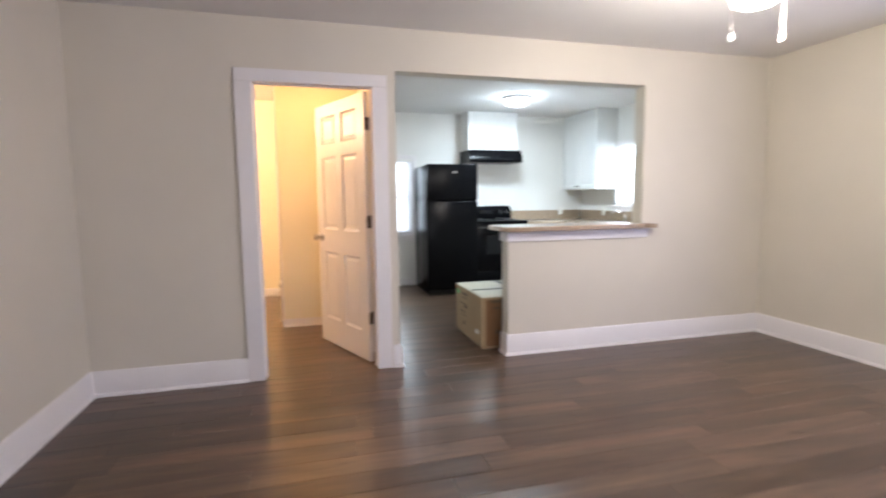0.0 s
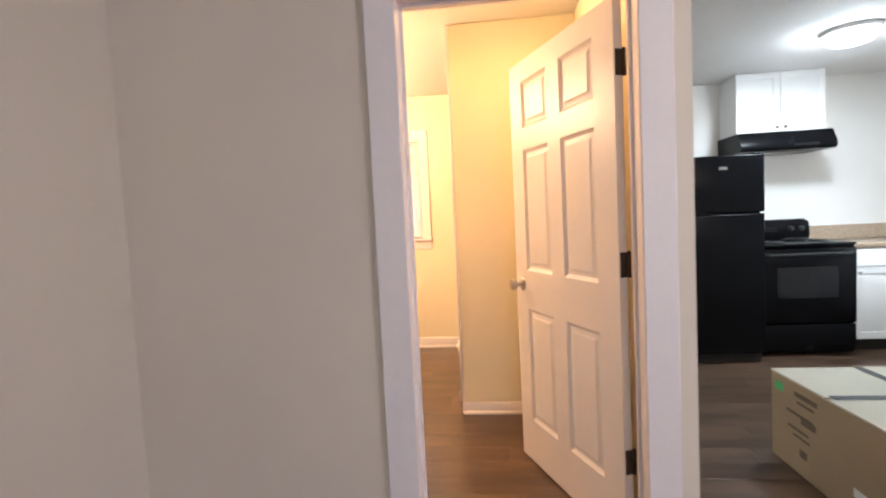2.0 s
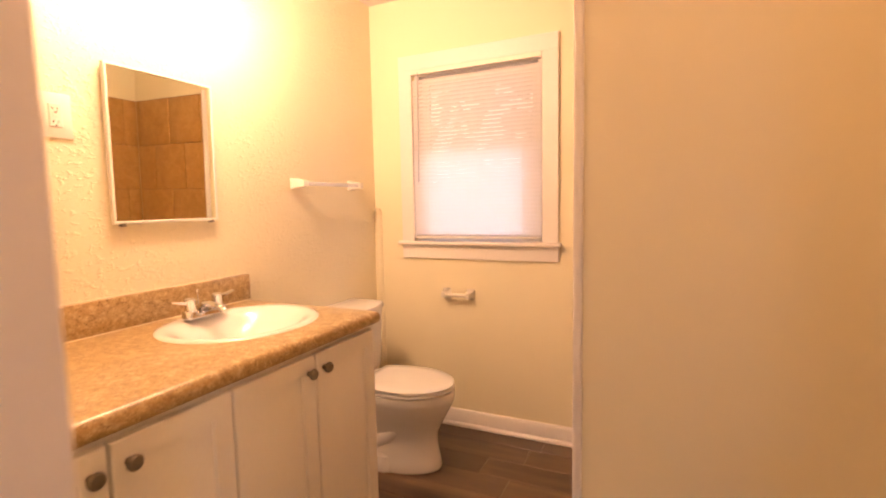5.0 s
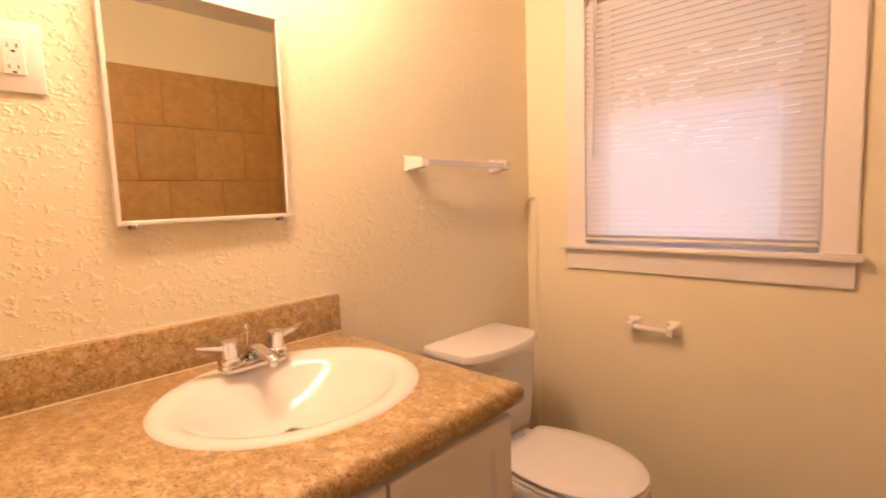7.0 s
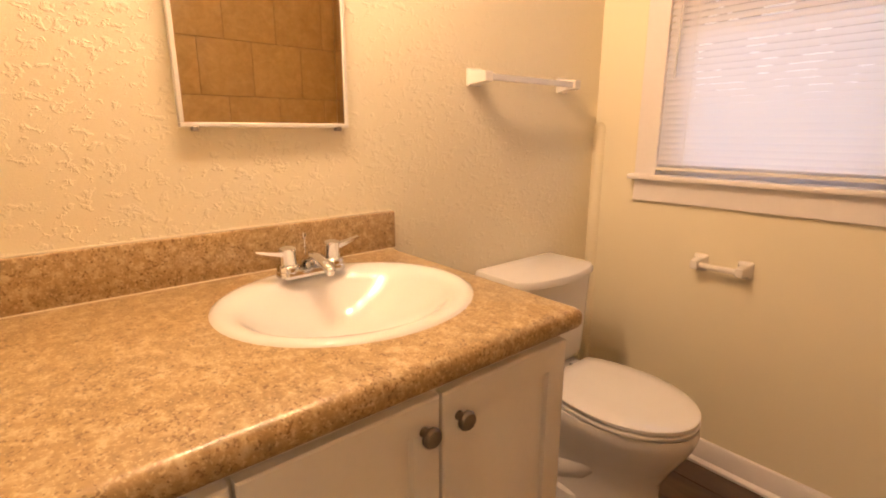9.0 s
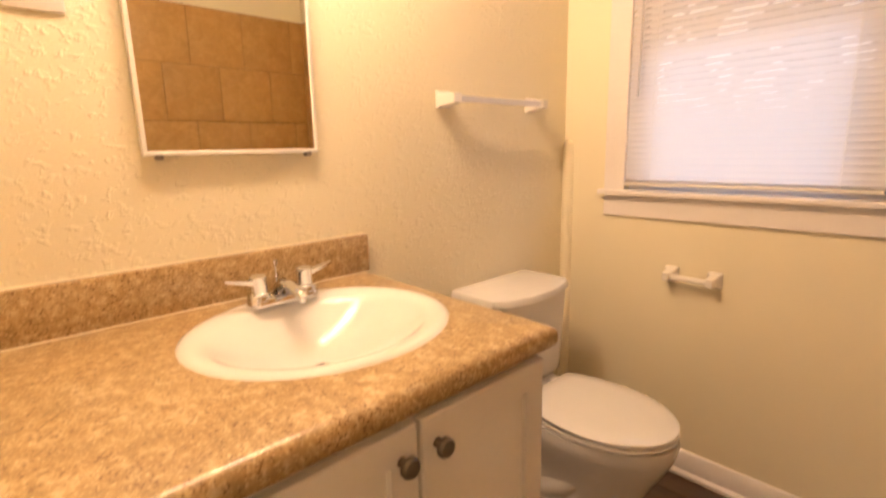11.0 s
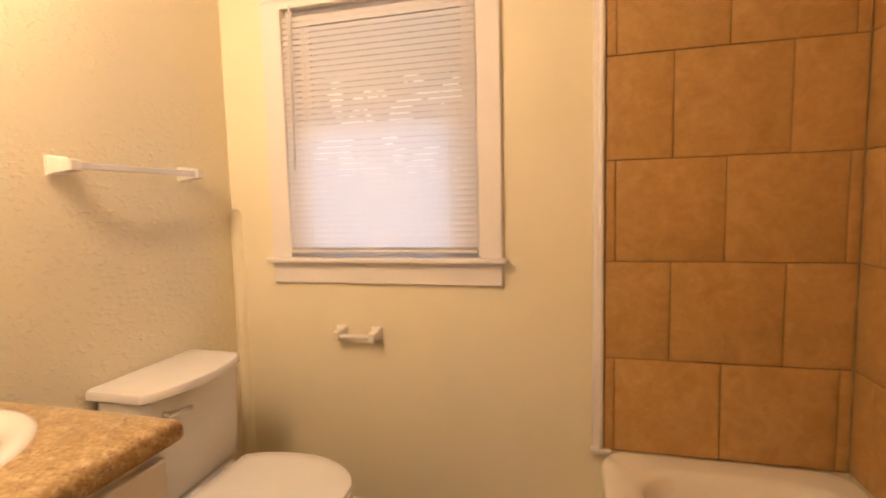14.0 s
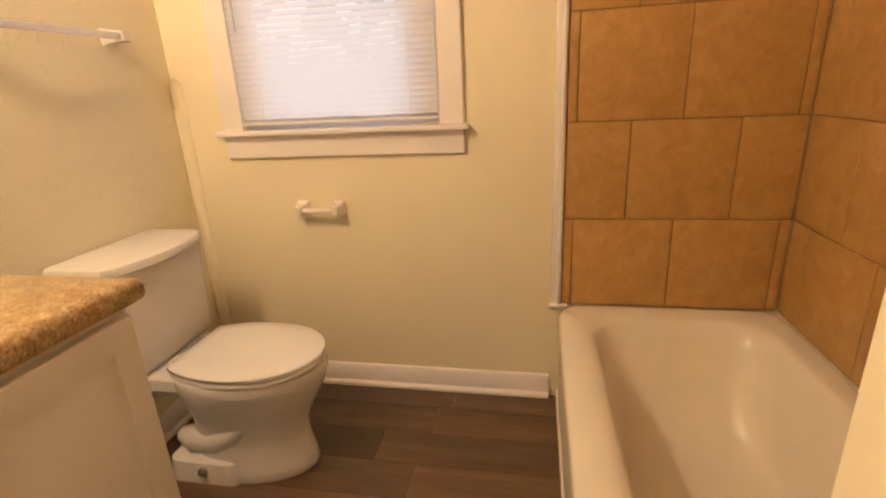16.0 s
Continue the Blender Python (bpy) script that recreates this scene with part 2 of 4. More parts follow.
nt_.links.new(mx_.outputs[0], nt_.nodes["Material Output"].inputs["Surface"])
LAMP_GLASS = glowing("lit_dome_glass", (0.90, 0.97, 1.0), 9.0)
WARM_GLASS = glowing("lit_bulb_glass", (1.0, 0.72, 0.38), 14.0)
FAN_GLASS = glowing("lit_fan_globe", (1.0, 0.93, 0.85), 9.0)

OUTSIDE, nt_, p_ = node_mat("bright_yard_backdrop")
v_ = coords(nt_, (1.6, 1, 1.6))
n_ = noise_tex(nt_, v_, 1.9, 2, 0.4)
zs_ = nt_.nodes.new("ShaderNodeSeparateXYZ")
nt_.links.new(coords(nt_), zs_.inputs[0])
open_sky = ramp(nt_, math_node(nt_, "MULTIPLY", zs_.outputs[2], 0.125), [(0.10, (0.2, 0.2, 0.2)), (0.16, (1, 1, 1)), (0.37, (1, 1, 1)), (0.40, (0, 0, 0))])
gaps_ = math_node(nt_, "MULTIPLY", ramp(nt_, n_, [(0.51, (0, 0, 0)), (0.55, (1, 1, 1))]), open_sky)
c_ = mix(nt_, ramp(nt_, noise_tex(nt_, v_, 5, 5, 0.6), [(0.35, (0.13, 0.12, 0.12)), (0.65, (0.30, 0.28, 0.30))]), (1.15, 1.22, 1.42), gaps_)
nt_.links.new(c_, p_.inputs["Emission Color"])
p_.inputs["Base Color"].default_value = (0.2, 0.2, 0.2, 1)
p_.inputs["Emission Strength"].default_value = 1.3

# ---------------------------------------------------------------- mesh helpers
def cuboid(bm, x0, y0, z0, x1, y1, z1, bevel=0.0, seg=1):
    """Adds a box between two corners to bm, its edges rounded by bevel."""
    vs = [bm.verts.new((x, y, z)) for x in (x0, x1) for y in (y0, y1) for z in (z0, z1)]
    fs = [bm.faces.new([vs[i] for i in f]) for f in ((0, 1, 3, 2), (4, 6, 7, 5), (0, 4, 5, 1), (2, 3, 7, 6), (0, 2, 6, 4), (1, 5, 7, 3))]
    if bevel:
        es = {e for f in fs for e in f.edges}
        bmesh.ops.bevel(bm, geom=list(es), offset=bevel, segments=seg, affect="EDGES", profile=0.5)
    return bm


def box(x0, y0, z0, x1, y1, z1, bevel=0.0, seg=1):
    return cuboid(bmesh.new(), x0, y0, z0, x1, y1, z1, bevel, seg)


def boxes(*list_of):
    bm = bmesh.new()
    for b in list_of:
        cuboid(bm, *b)
    return bm


def lathe(profile, seg=28, m=None):
    """Turns a profile of (radius, height) about z."""
    bm = bmesh.new()
    rings = []
    for r, h in profile:
        rings.append([bm.verts.new((r * math.cos(2 * math.pi * i / seg), r * math.sin(2 * math.pi * i / seg), h)) for i in range(seg)] if r > 1e-6 else [bm.verts.new((0, 0, h))])
    for a, b in zip(rings, rings[1:]):
        for i in range(seg):
            j = (i + 1) % seg
            if len(a) == 1 and len(b) == 1:
                continue
            if len(a) == 1:
                bm.faces.new((a[0], b[i], b[j]))
            elif len(b) == 1:
                bm.faces.new((a[i], a[j], b[0]))
            else:
                bm.faces.new((a[i], a[j], b[j], b[i]))
    for ring, first in ((rings[0], True), (rings[-1], False)):
        if len(ring) > 1:
            bm.faces.new(ring[::-1] if first else ring)
    if m:
        bmesh.ops.transform(bm, matrix=m, verts=bm.verts)
    return bm


def sweep(points, radius, seg=10):
    """A round bar along points; radius is one number or one for each point."""
    bm = bmesh.new()
    pts = [Vector(p) for p in points]
    rs = radius if isinstance(radius, (list, tuple)) else [radius] * len(pts)
    rings = []
    for i, p in enumerate(pts):
        d = (pts[min(i + 1, len(pts) - 1)] - pts[max(i - 1, 0)]).normalized()
        a = d.orthogonal().normalized() if i == 0 else (rings[-1][1] - d * rings[-1][1].dot(d)).normalized()
        b = d.cross(a)
        rings.append(([bm.verts.new(p + rs[i] * (a * math.cos(k * 2 * math.pi / seg) + b * math.sin(k * 2 * math.pi / seg))) for k in range(seg)], a))
    for (r, _), (s, _) in zip(rings, rings[1:]):
        for k in range(seg):
            bm.faces.new((r[k], r[(k + 1) % seg], s[(k + 1) % seg], s[k]))
    bm.faces.new(rings[0][0][::-1])
    bm.faces.new(rings[-1][0])
    return bm


def loft(rings, cap_first=True, cap_last=True):
    """Skins closed rings of equal length."""
    bm = bmesh.new()
    vs = [[bm.verts.new(p) for p in r] for r in rings]
    for a, b in zip(vs, vs[1:]):
        n = len(a)
        for i in range(n):
            bm.faces.new((a[i], a[(i + 1) % n], b[(i + 1) % n], b[i]))
    if cap_first:
        bm.faces.new(vs[0][::-1])
    if cap_last:
        bm.faces.new(vs[-1])
    return bm


def mesh_of(name, bm, smooth=35):
    bmesh.ops.recalc_face_normals(bm, faces=bm.faces)
    me = bpy.data.meshes.new(name)
    bm.to_mesh(me)
    bm.free()
    if smooth:
        me.shade_smooth()
        me.set_sharp_from_angle(angle=radians(smooth))
    return me


def part(name, bm, material, parent=None, label="", smooth=35):
    """One mesh object, under a thing or a part."""
    me = mesh_of(name, bm, smooth)
    me.materials.append(material)
    ob = new(name, me)
    if parent:
        ob.parent = parent
    if label:
        tagged(ob, label)
    return ob


def thing(name, label, category, m=None, group="", kind=""):
    ob = new(name)
    ob.empty_display_size = 0.1
    if m:
        ob.matrix_world = m
    return tagged(ob, label, category, group, kind)


def structure(name, bm, material, label, category, smooth=35):
    return tagged(part(name, bm, material, None, "", smooth), label, category, kind="structure")


def piece(name, mesh, parent, loc, rot=None):
    """An object on a shared mesh under parent."""
    ob = new(name, mesh)
    ob.parent = parent
    ob.location = loc
    if rot:
        ob.rotation_euler = rot
    return ob


# ---------------------------------------------------------------- plan, in metres
LIV_L, LIV_R, LIV_B = -1.14, 4.12, -1.60       # living room: left, right and rear wall faces
P0, P1 = 5.58, 5.70                            # partition between living room and hall, kitchen
DOOR_L, DOOR_R, DOOR_H = -0.10, 0.672, 2.0     # hall door opening
PASS_L, PASS_R, PASS_H = 0.838, 2.868, 2.112    # wide opening to the kitchen
HALF_L, HALF_H = 1.69, 0.970                   # half wall under its ledge
KIT_R, KIT_B = 4.26, 8.85                      # kitchen right and back wall faces
HALL_R = 0.72
BATH_L, BATH_B, BATH_N = -1.54, 8.652, 6.34    # bathroom left, window and near wall faces
TUB_N, TUB_R = 7.140, 0.648                     # alcove end wall and side wall
CEIL, BATH_CEIL = 2.40, 2.45

# ---------------------------------------------------------------- walls
structure("wall_living_left", box(LIV_L - 0.12, LIV_B, 0, LIV_L, P1, CEIL), PAINT, "cream painted living room side wall", "wall")
structure("wall_living_right", boxes((LIV_R, LIV_B, 0, LIV_R + 0.12, 2.30, CEIL), (LIV_R, 4.10, 0, LIV_R + 0.12, P0, CEIL), (LIV_R, 2.30, 0, LIV_R + 0.12, 4.10, 0.85), (LIV_R, 2.30, 2.12, LIV_R + 0.12, 4.10, CEIL)), PAINT, "cream painted living room end wall", "wall")
# the opening here is invented, to let the rear fill light in
structure("wall_living_rear", boxes((LIV_L, LIV_B - 0.12, 0, 0.20, LIV_B, CEIL), (2.00, LIV_B - 0.12, 0, LIV_R, LIV_B, CEIL), (0.20, LIV_B - 0.12, 0, 2.00, LIV_B, 0.85), (0.20, LIV_B - 0.12, 2.12, 2.00, LIV_B, CEIL)), PAINT, "cream painted rear wall", "wall")
structure("wall_partition", boxes((LIV_L, P0, 0, DOOR_L - 0.02, P1, CEIL), (DOOR_L - 0.02, P0, DOOR_H + 0.02, DOOR_R + 0.02, P1, CEIL),
                                  (DOOR_R + 0.02, P0, 0, PASS_L, P1, CEIL), (PASS_L, P0, PASS_H, PASS_R, P1, CEIL),
                                  (HALF_L, P0, 0, PASS_R, P1, HALF_H), (PASS_R, P0, 0, KIT_R, P1, CEIL)), PAINT,
          "cream painted partition with a doorway, a wide opening and a half wall", "wall")
structure("wall_kitchen_left", box(0.78, P1, 0, PASS_L, KIT_B, CEIL), PAINT, "cream painted kitchen side of the dividing wall", "wall")
structure("wall_hall_right", boxes((HALL_R, P1, 0, 0.78, 7.0, BATH_CEIL), (TUB_R, 7.0, 0, 0.78, BATH_B + 0.12, BATH_CEIL)), BATH_SMOOTH, "cream painted hall and bathroom side of the dividing wall", "wall")
structure("wall_kitchen_back", boxes((PASS_L, KIT_B, 0, 0.95, KIT_B + 0.12, CEIL), (1.62, KIT_B, 0, KIT_R, KIT_B + 0.12, CEIL),
                                     (0.95, KIT_B, 0, 1.62, KIT_B + 0.12, 0.72), (0.95, KIT_B, 1.77, 1.62, KIT_B + 0.12, CEIL)), KITCHEN_PAINT, "off-white kitchen back wall with a window", "wall")
structure("wall_kitchen_right", boxes((KIT_R, P0, 0, KIT_R + 0.12, 7.21, CEIL), (KIT_R, 7.92, 0, KIT_R + 0.12, KIT_B + 0.12, CEIL),
                                      (KIT_R, 7.21, 0, KIT_R + 0.12, 7.92, 1.10), (KIT_R, 7.21, 1.90, KIT_R + 0.12, 7.92, CEIL)), KITCHEN_PAINT, "off-white kitchen side wall with a window", "wall")
structure("wall_hall_left", box(-0.45, P1, 0, -0.352, 6.24, BATH_CEIL), BATH_SMOOTH, "cream hall side wall", "wall")
structure("wall_bath_near", box(BATH_L, 6.24, 0, -0.352, BATH_N, BATH_CEIL), BATH_SMOOTH, "cream bathroom near wall", "wall")
structure("wall_bath_left", box(BATH_L - 0.12, 6.24, 0, BATH_L, BATH_B + 0.12, BATH_CEIL), BATH_PAINT, "cream bathroom wall with sprayed knockdown texture", "wall")
WIN_L, WIN_R, WIN_S, WIN_H = -1.262, -0.512, 1.075, 2.045
structure("wall_bath_window", boxes((BATH_L, BATH_B, 0, WIN_L, BATH_B + 0.12, BATH_CEIL), (WIN_R, BATH_B, 0, TUB_R, BATH_B + 0.12, BATH_CEIL),
                                    (WIN_L, BATH_B, 0, WIN_R, BATH_B + 0.12, WIN_S), (WIN_L, BATH_B, WIN_H, WIN_R, BATH_B + 0.12, BATH_CEIL)), BATH_SMOOTH,
          "cream bathroom outer wall with a window", "wall")
structure("wall_tub_end", box(-0.05, 7.0, 0, TUB_R, TUB_N, BATH_CEIL, 0.004), BATH_SMOOTH, "cream wall between hall and bathtub", "wall")
structure("trim_corner", box(-0.062, 6.992, 0.0, -0.046, 7.012, BATH_CEIL, 0.004, 2), TRIM, "thin white corner bead on the hall wall", "trim")
structure("wall_bath_behind", box(-0.46, P1, CEIL, HALL_R + 0.1, P1 + 0.01, BATH_CEIL), BATH_SMOOTH, "strip of wall over the hall door", "wall")

structure("ceiling_living", box(LIV_L - 0.12, LIV_B - 0.12, CEIL, KIT_R + 0.12, P1 - 0.06, CEIL + 0.1), CEILING, "white textured living room ceiling", "ceiling")
structure("ceiling_kitchen", box(PASS_L - 0.05, P1 - 0.06, CEIL, KIT_R + 0.12, KIT_B + 0.12, CEIL + 0.1), CEILING, "white textured kitchen ceiling", "ceiling")
structure("ceiling_bath", box(BATH_L - 0.12, P1, BATH_CEIL, PASS_L - 0.05, BATH_B + 0.12, BATH_CEIL + 0.1), CEILING, "white bathroom and hall ceiling", "ceiling")
floor = structure("floor", box(BATH_L - 0.12, LIV_B - 0.12, -0.06, KIT_R + 0.12, KIT_B + 0.12, -0.004), SUBFLOOR, "grey-brown wood-look vinyl plank floor", "floor")
structure("ground", box(-60, -60, -0.5, 60, 60, -0.4), surface("dry_grass", (0.10, 0.11, 0.05), 0.9, vary=0.3), "mown yard outside", "ground")
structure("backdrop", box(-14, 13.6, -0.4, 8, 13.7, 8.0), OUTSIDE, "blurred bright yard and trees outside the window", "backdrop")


# ---------------------------------------------------------------- baseboards
def baseboard(x0, y0, x1, y1, nx, ny, h, thick, mitre=(0, 0), name="baseboard"):
    """Board with a rounded top edge and a shoe moulding; (nx, ny) points into the room; mitre 1 for an outer corner, -1 for an inner one."""
    run = Vector((x1 - x0, y1 - y0)).normalized()
    prof = [(0, 0), (thick + 0.012, 0), (thick + 0.012, 0.010), (thick + 0.004, 0.020), (thick, 0.022), (thick, h - 0.014), (thick * 0.55, h - 0.003), (0.0, h)]
    bm = bmesh.new()
    ends = [[bm.verts.new((x + (nx + run.x * k) * a, y + (ny + run.y * k) * a, b)) for a, b in prof] for x, y, k in ((x0, y0, -mitre[0]), (x1, y1, mitre[1]))]
    for i in range(len(prof)):
        j = (i + 1) % len(prof)
        bm.faces.new((ends[0][i], ends[0][j], ends[1][j], ends[1][i]))
    bm.faces.new(ends[0])
    bm.faces.new(ends[1][::-1])
    return structure(name, bm, TRIM, "white painted wooden baseboard", "baseboard")


BH = 0.165
baseboard(LIV_L, LIV_B, LIV_L, P0, 1, 0, BH, 0.016, (-1, -1))
baseboard(LIV_L, P0, -0.205, P0, 0, -1, BH, 0.016, (-1, 0))
baseboard(0.786, P0, PASS_L, P0, 0, -1, BH, 0.016, (0, 1))
baseboard(PASS_L, P0, PASS_L, P1, 1, 0, BH, 0.016, (1, 0))
baseboard(HALF_L, P0, LIV_R, P0, 0, -1, BH, 0.016, (1, -1))
baseboard(HALF_L, P0, HALF_L, P1, -1, 0, BH, 0.016, (1, 0))
baseboard(LIV_R, LIV_B, LIV_R, P0, -1, 0, BH, 0.016, (-1, -1))
baseboard(LIV_L, LIV_B, LIV_R, LIV_B, 0, 1, BH, 0.016, (-1, -1))
baseboard(PASS_L, KIT_B, 1.60, KIT_B, 0, -1, 0.10, 0.014)
baseboard(-0.05, 7.0, HALL_R, 7.0, 0, -1, 0.075, 0.014)
baseboard(HALL_R, P1, HALL_R, 6.986, -1, 0, 0.075, 0.014)
baseboard(BATH_L, BATH_B, -0.125, BATH_B, 0, -1, 0.098, 0.014)
baseboard(BATH_L, 7.62, BATH_L, BATH_B - 0.014, 1, 0, 0.098, 0.014)


# ---------------------------------------------------------------- doors
def casing(name, x0, x1, h, y, width, thick, out, label, left=True, right=True):
    """Flat boards round an opening in a wall along x; out is -1 towards the viewer."""
    d = thing(name, label, "door trim", kind="structure")
    ya, yb = sorted((y, y + out * thick))
    if left:
        part("trim", box(x0 - width, ya, 0, x0, yb, h + 0.0, 0.003), TRIM, d)
    if right:
        part("trim", box(x1, ya, 0, x1 + width, yb, h + 0.0, 0.003), TRIM, d)
    part("trim", box(x0 - width, ya, h, x1 + width, yb, h + width * 0.78, 0.003), TRIM, d)
    return d


def jambs(parent, x0, x1, h, y0, y1):
    for a, b in ((x0 - 0.02, x0), (x1, x1 + 0.02)):
        part("jamb", box(a, y0, 0, b, y1, h, 0.0015), TRIM, parent)
    part("head_jamb", box(x0 - 0.02, y0, h, x1 + 0.02, y1, h + 0.02, 0.0015), TRIM, parent)
    ym = y1 - 0.05
    part("door_stop", box(x0, ym - 0.012, 0, x0 + 0.011, ym, h - 0.011), TRIM, parent)
    part("door_stop", box(x1 - 0.011, ym - 0.012, 0, x1, ym, h - 0.011), TRIM, parent)
    part("door_stop", box(x0, ym - 0.012, h - 0.011, x1, ym, h), TRIM, parent)


def panelled_face(w, h, thick, cols, rows, side):
    """One moulded face of a panel door in the x-z plane at y = side * thick / 2, panels sunk with a raised field."""
    bm = bmesh.new()
    y = side * thick / 2
    xs, zs = sorted({0, w, *[v for c in cols for v in c]}), sorted({0, h, *[v for r in rows for v in r]})

    def quad(p):
        bm.faces.new([bm.verts.new(v) for v in p])
    for xa, xb in zip(xs, xs[1:]):
        for za, zb in zip(zs, zs[1:]):
            if (xa, xb) in cols and (za, zb) in rows:
                steps = [(0.0, 0.0), (0.006, 0.006), (0.016, 0.011), (0.026, 0.010), (0.040, 0.003)]
                rings = [[(xa + i, y - side * d, za + i), (xb - i, y - side * d, za + i), (xb - i, y - side * d, zb - i), (xa + i, y - side * d, zb - i)] for i, d in steps]
                for a, b in zip(rings, rings[1:]):
                    for k in range(4):
                        quad((a[k], a[(k + 1) % 4], b[(k + 1) % 4], b[k]))
                quad(rings[-1])
            else:
                quad(((xa, y, za), (xb, y, za), (xb, y, zb), (xa, y, zb)))
    bmesh.ops.remove_doubles(bm, verts=bm.verts, dist=1e-5)
    return bm


def panel_leaf(parent, w, h, thick, cols, rows, name="leaf"):
    """A moulded six-panel leaf, hinge edge at x = 0, bottom at z = 0."""
    bm = bmesh.new()
    for s in (-1, 1):
        f = panelled_face(w, h, thick, cols, rows, s)
        me = bpy.data.meshes.new("tmp")
        f.to_mesh(me)
        f.free()
        bm.from_mesh(me)
        bpy.data.meshes.remove(me)
    t = thick / 2
    for p in (((0, -t, 0), (0, t, 0), (0, t, h), (0, -t, h)), ((w, -t, 0), (w, t, 0), (w, t, h), (w, -t, h)),
              ((0, -t, 0), (w, -t, 0), (w, t, 0), (0, t, 0)), ((0, -t, h), (w, -t, h), (w, t, h), (0, t, h))):
        bm.faces.new([bm.verts.new(v) for v in p])
    bmesh.ops.remove_doubles(bm, verts=bm.verts, dist=1e-5)
    return part(name, bm, DOOR, parent, "", 25)


def knob_set(parent, x, z, thick, material):
    for s in (-1, 1):
        m = pose(x, s * thick / 2, z, 90 if s < 0 else -90, 0, 0)
        k = part("door_knob", lathe([(0.033, 0), (0.033, 0.005), (0.026, 0.010), (0.012, 0.014), (0.011, 0.030), (0.020, 0.036), (0.027, 0.044), (0.029, 0.054), (0.026, 0.062), (0.014, 0.066), (0, 0.067)], 24, m), material, parent, "satin metal door knob")
    part("latch", box(x + 0.062, -0.012, z - 0.028, x + 0.0655, 0.012, z + 0.028), material, parent)


def hinge(parent, y, z, side):
    h = part("hinge", lathe([(0.007, -0.045), (0.007, 0.045), (0.004, 0.050), (0, 0.051)], 12, pose(-0.004, y, z)), BRONZE, parent, "dark bronze butt hinge")
    part("hinge_leaf", box(-0.002, min(y, y - side * 0.034), z - 0.045, 0.0, max(y, y - side * 0.034), z + 0.045), BRONZE, h)
    return h


ROWS6 = [(0.215, 0.782), (0.972, 1.558), (1.660, 1.885)]
hall_door = thing("door_1", "white six-panel hall door standing ajar, hinged on its jamb", "door", pose(0.645, 5.712, 0.012, 0, 0, 113.4), kind="structure")
HW = 0.83
panel_leaf(hall_door, HW, 2.0 - 0.02, 0.035, [(0.125, 0.365), (0.470, 0.712)], ROWS6)
knob_set(hall_door, HW - 0.066, 0.90, 0.035, NICKEL)
for z in (0.33, 1.05, 1.755):
    hinge(hall_door, -0.0215, z, -1)
frame_1 = casing("door_frame_1", DOOR_L, DOOR_R, DOOR_H - 0.008, P0, 0.107, 0.018, -1, "white flat door casing in the partition")
jambs(frame_1, DOOR_L, DOOR_R, DOOR_H, P0 - 0.002, P1 + 0.002)
part("strike_plate", box(DOOR_L, P1 - 0.046, 0.875, DOOR_L + 0.0012, P1 - 0.020, 0.935), NICKEL, frame_1, "metal strike plate")

closet_door = thing("door_2", "white six-panel closed door in the hall", "door", pose(-0.330, 6.262, 0.012, 0, 0, -90), kind="structure")
panel_leaf(closet_door, 0.545, 1.99, 0.035, [(0.118, 0.245), (0.350, 0.470)], ROWS6)
for z in (0.22, 1.785):
    hinge(closet_door, 0.020, z, 1)
closet_frame = thing("door_frame_3", "narrow white jamb beside the closed hall door", "door trim", kind="structure")
part("jamb", box(-0.352, 6.272, 0, -0.305, 6.335, 2.02, 0.002), TRIM, closet_frame)
part("head_jamb", box(-0.352, P1, 2.01, -0.305, 6.272, 2.06, 0.002), TRIM, closet_frame)


# ---------------------------------------------------------------- windows and blinds
def window(name, w, h, m, label, sill=True, cw=0.083):
    """A double-hung window in local x (width), z (height), y pointing out of the room; origin at the opening's lower left inner corner."""
    o = thing(name, label, "window", m, kind="structure")
    for a, b in ((0, 0.03), (w - 0.03, w)):
        part("window_frame", box(a, 0.02, 0, b, 0.10, h), TRIM, o)
    part("window_frame", box(0.03, 0.02, h - 0.03, w - 0.03, 0.10, h), TRIM, o)
    part("window_frame", box(0.03, 0.02, 0, w - 0.03, 0.10, 0.03), TRIM, o)
    for z0, z1, y in ((0.03, h * 0.5 + 0.015, 0.055), (h * 0.5 - 0.015, h - 0.03, 0.080)):
        s = part("sash", boxes((0.03, y - 0.012, z0, 0.07, y + 0.012, z1), (w - 0.07, y - 0.012, z0, w - 0.03, y + 0.012, z1),
                               (0.07, y - 0.012, z0, w - 0.07, y + 0.012, z0 + 0.04), (0.07, y - 0.012, z1 - 0.03, w - 0.07, y + 0.012, z1)), TRIM, o)
        g = part("pane", box(0.07, y - 0.002, z0 + 0.04, w - 0.07, y + 0.002, z1 - 0.03), GLASS, s)
        g.visible_shadow = False
    part("window_casing", box(-cw, -0.018, 0, 0.0, 0, h, 0.002), TRIM, o)
    part("window_casing", box(w, -0.018, 0, w + cw, 0, h, 0.002), TRIM, o)
    part("window_casing", box(-cw, -0.019, h, w + cw, 0, h + cw, 0.002), TRIM, o)
    if sill:
        part("window_sill", box(-cw - 0.016, -0.045, -0.016, w + cw + 0.016, 0.03, 0.003, 0.004, 2), TRIM, o)
        part("window_apron", box(-cw, -0.016, -0.098, w + cw, 0, -0.016, 0.002), TRIM, o)
    return o


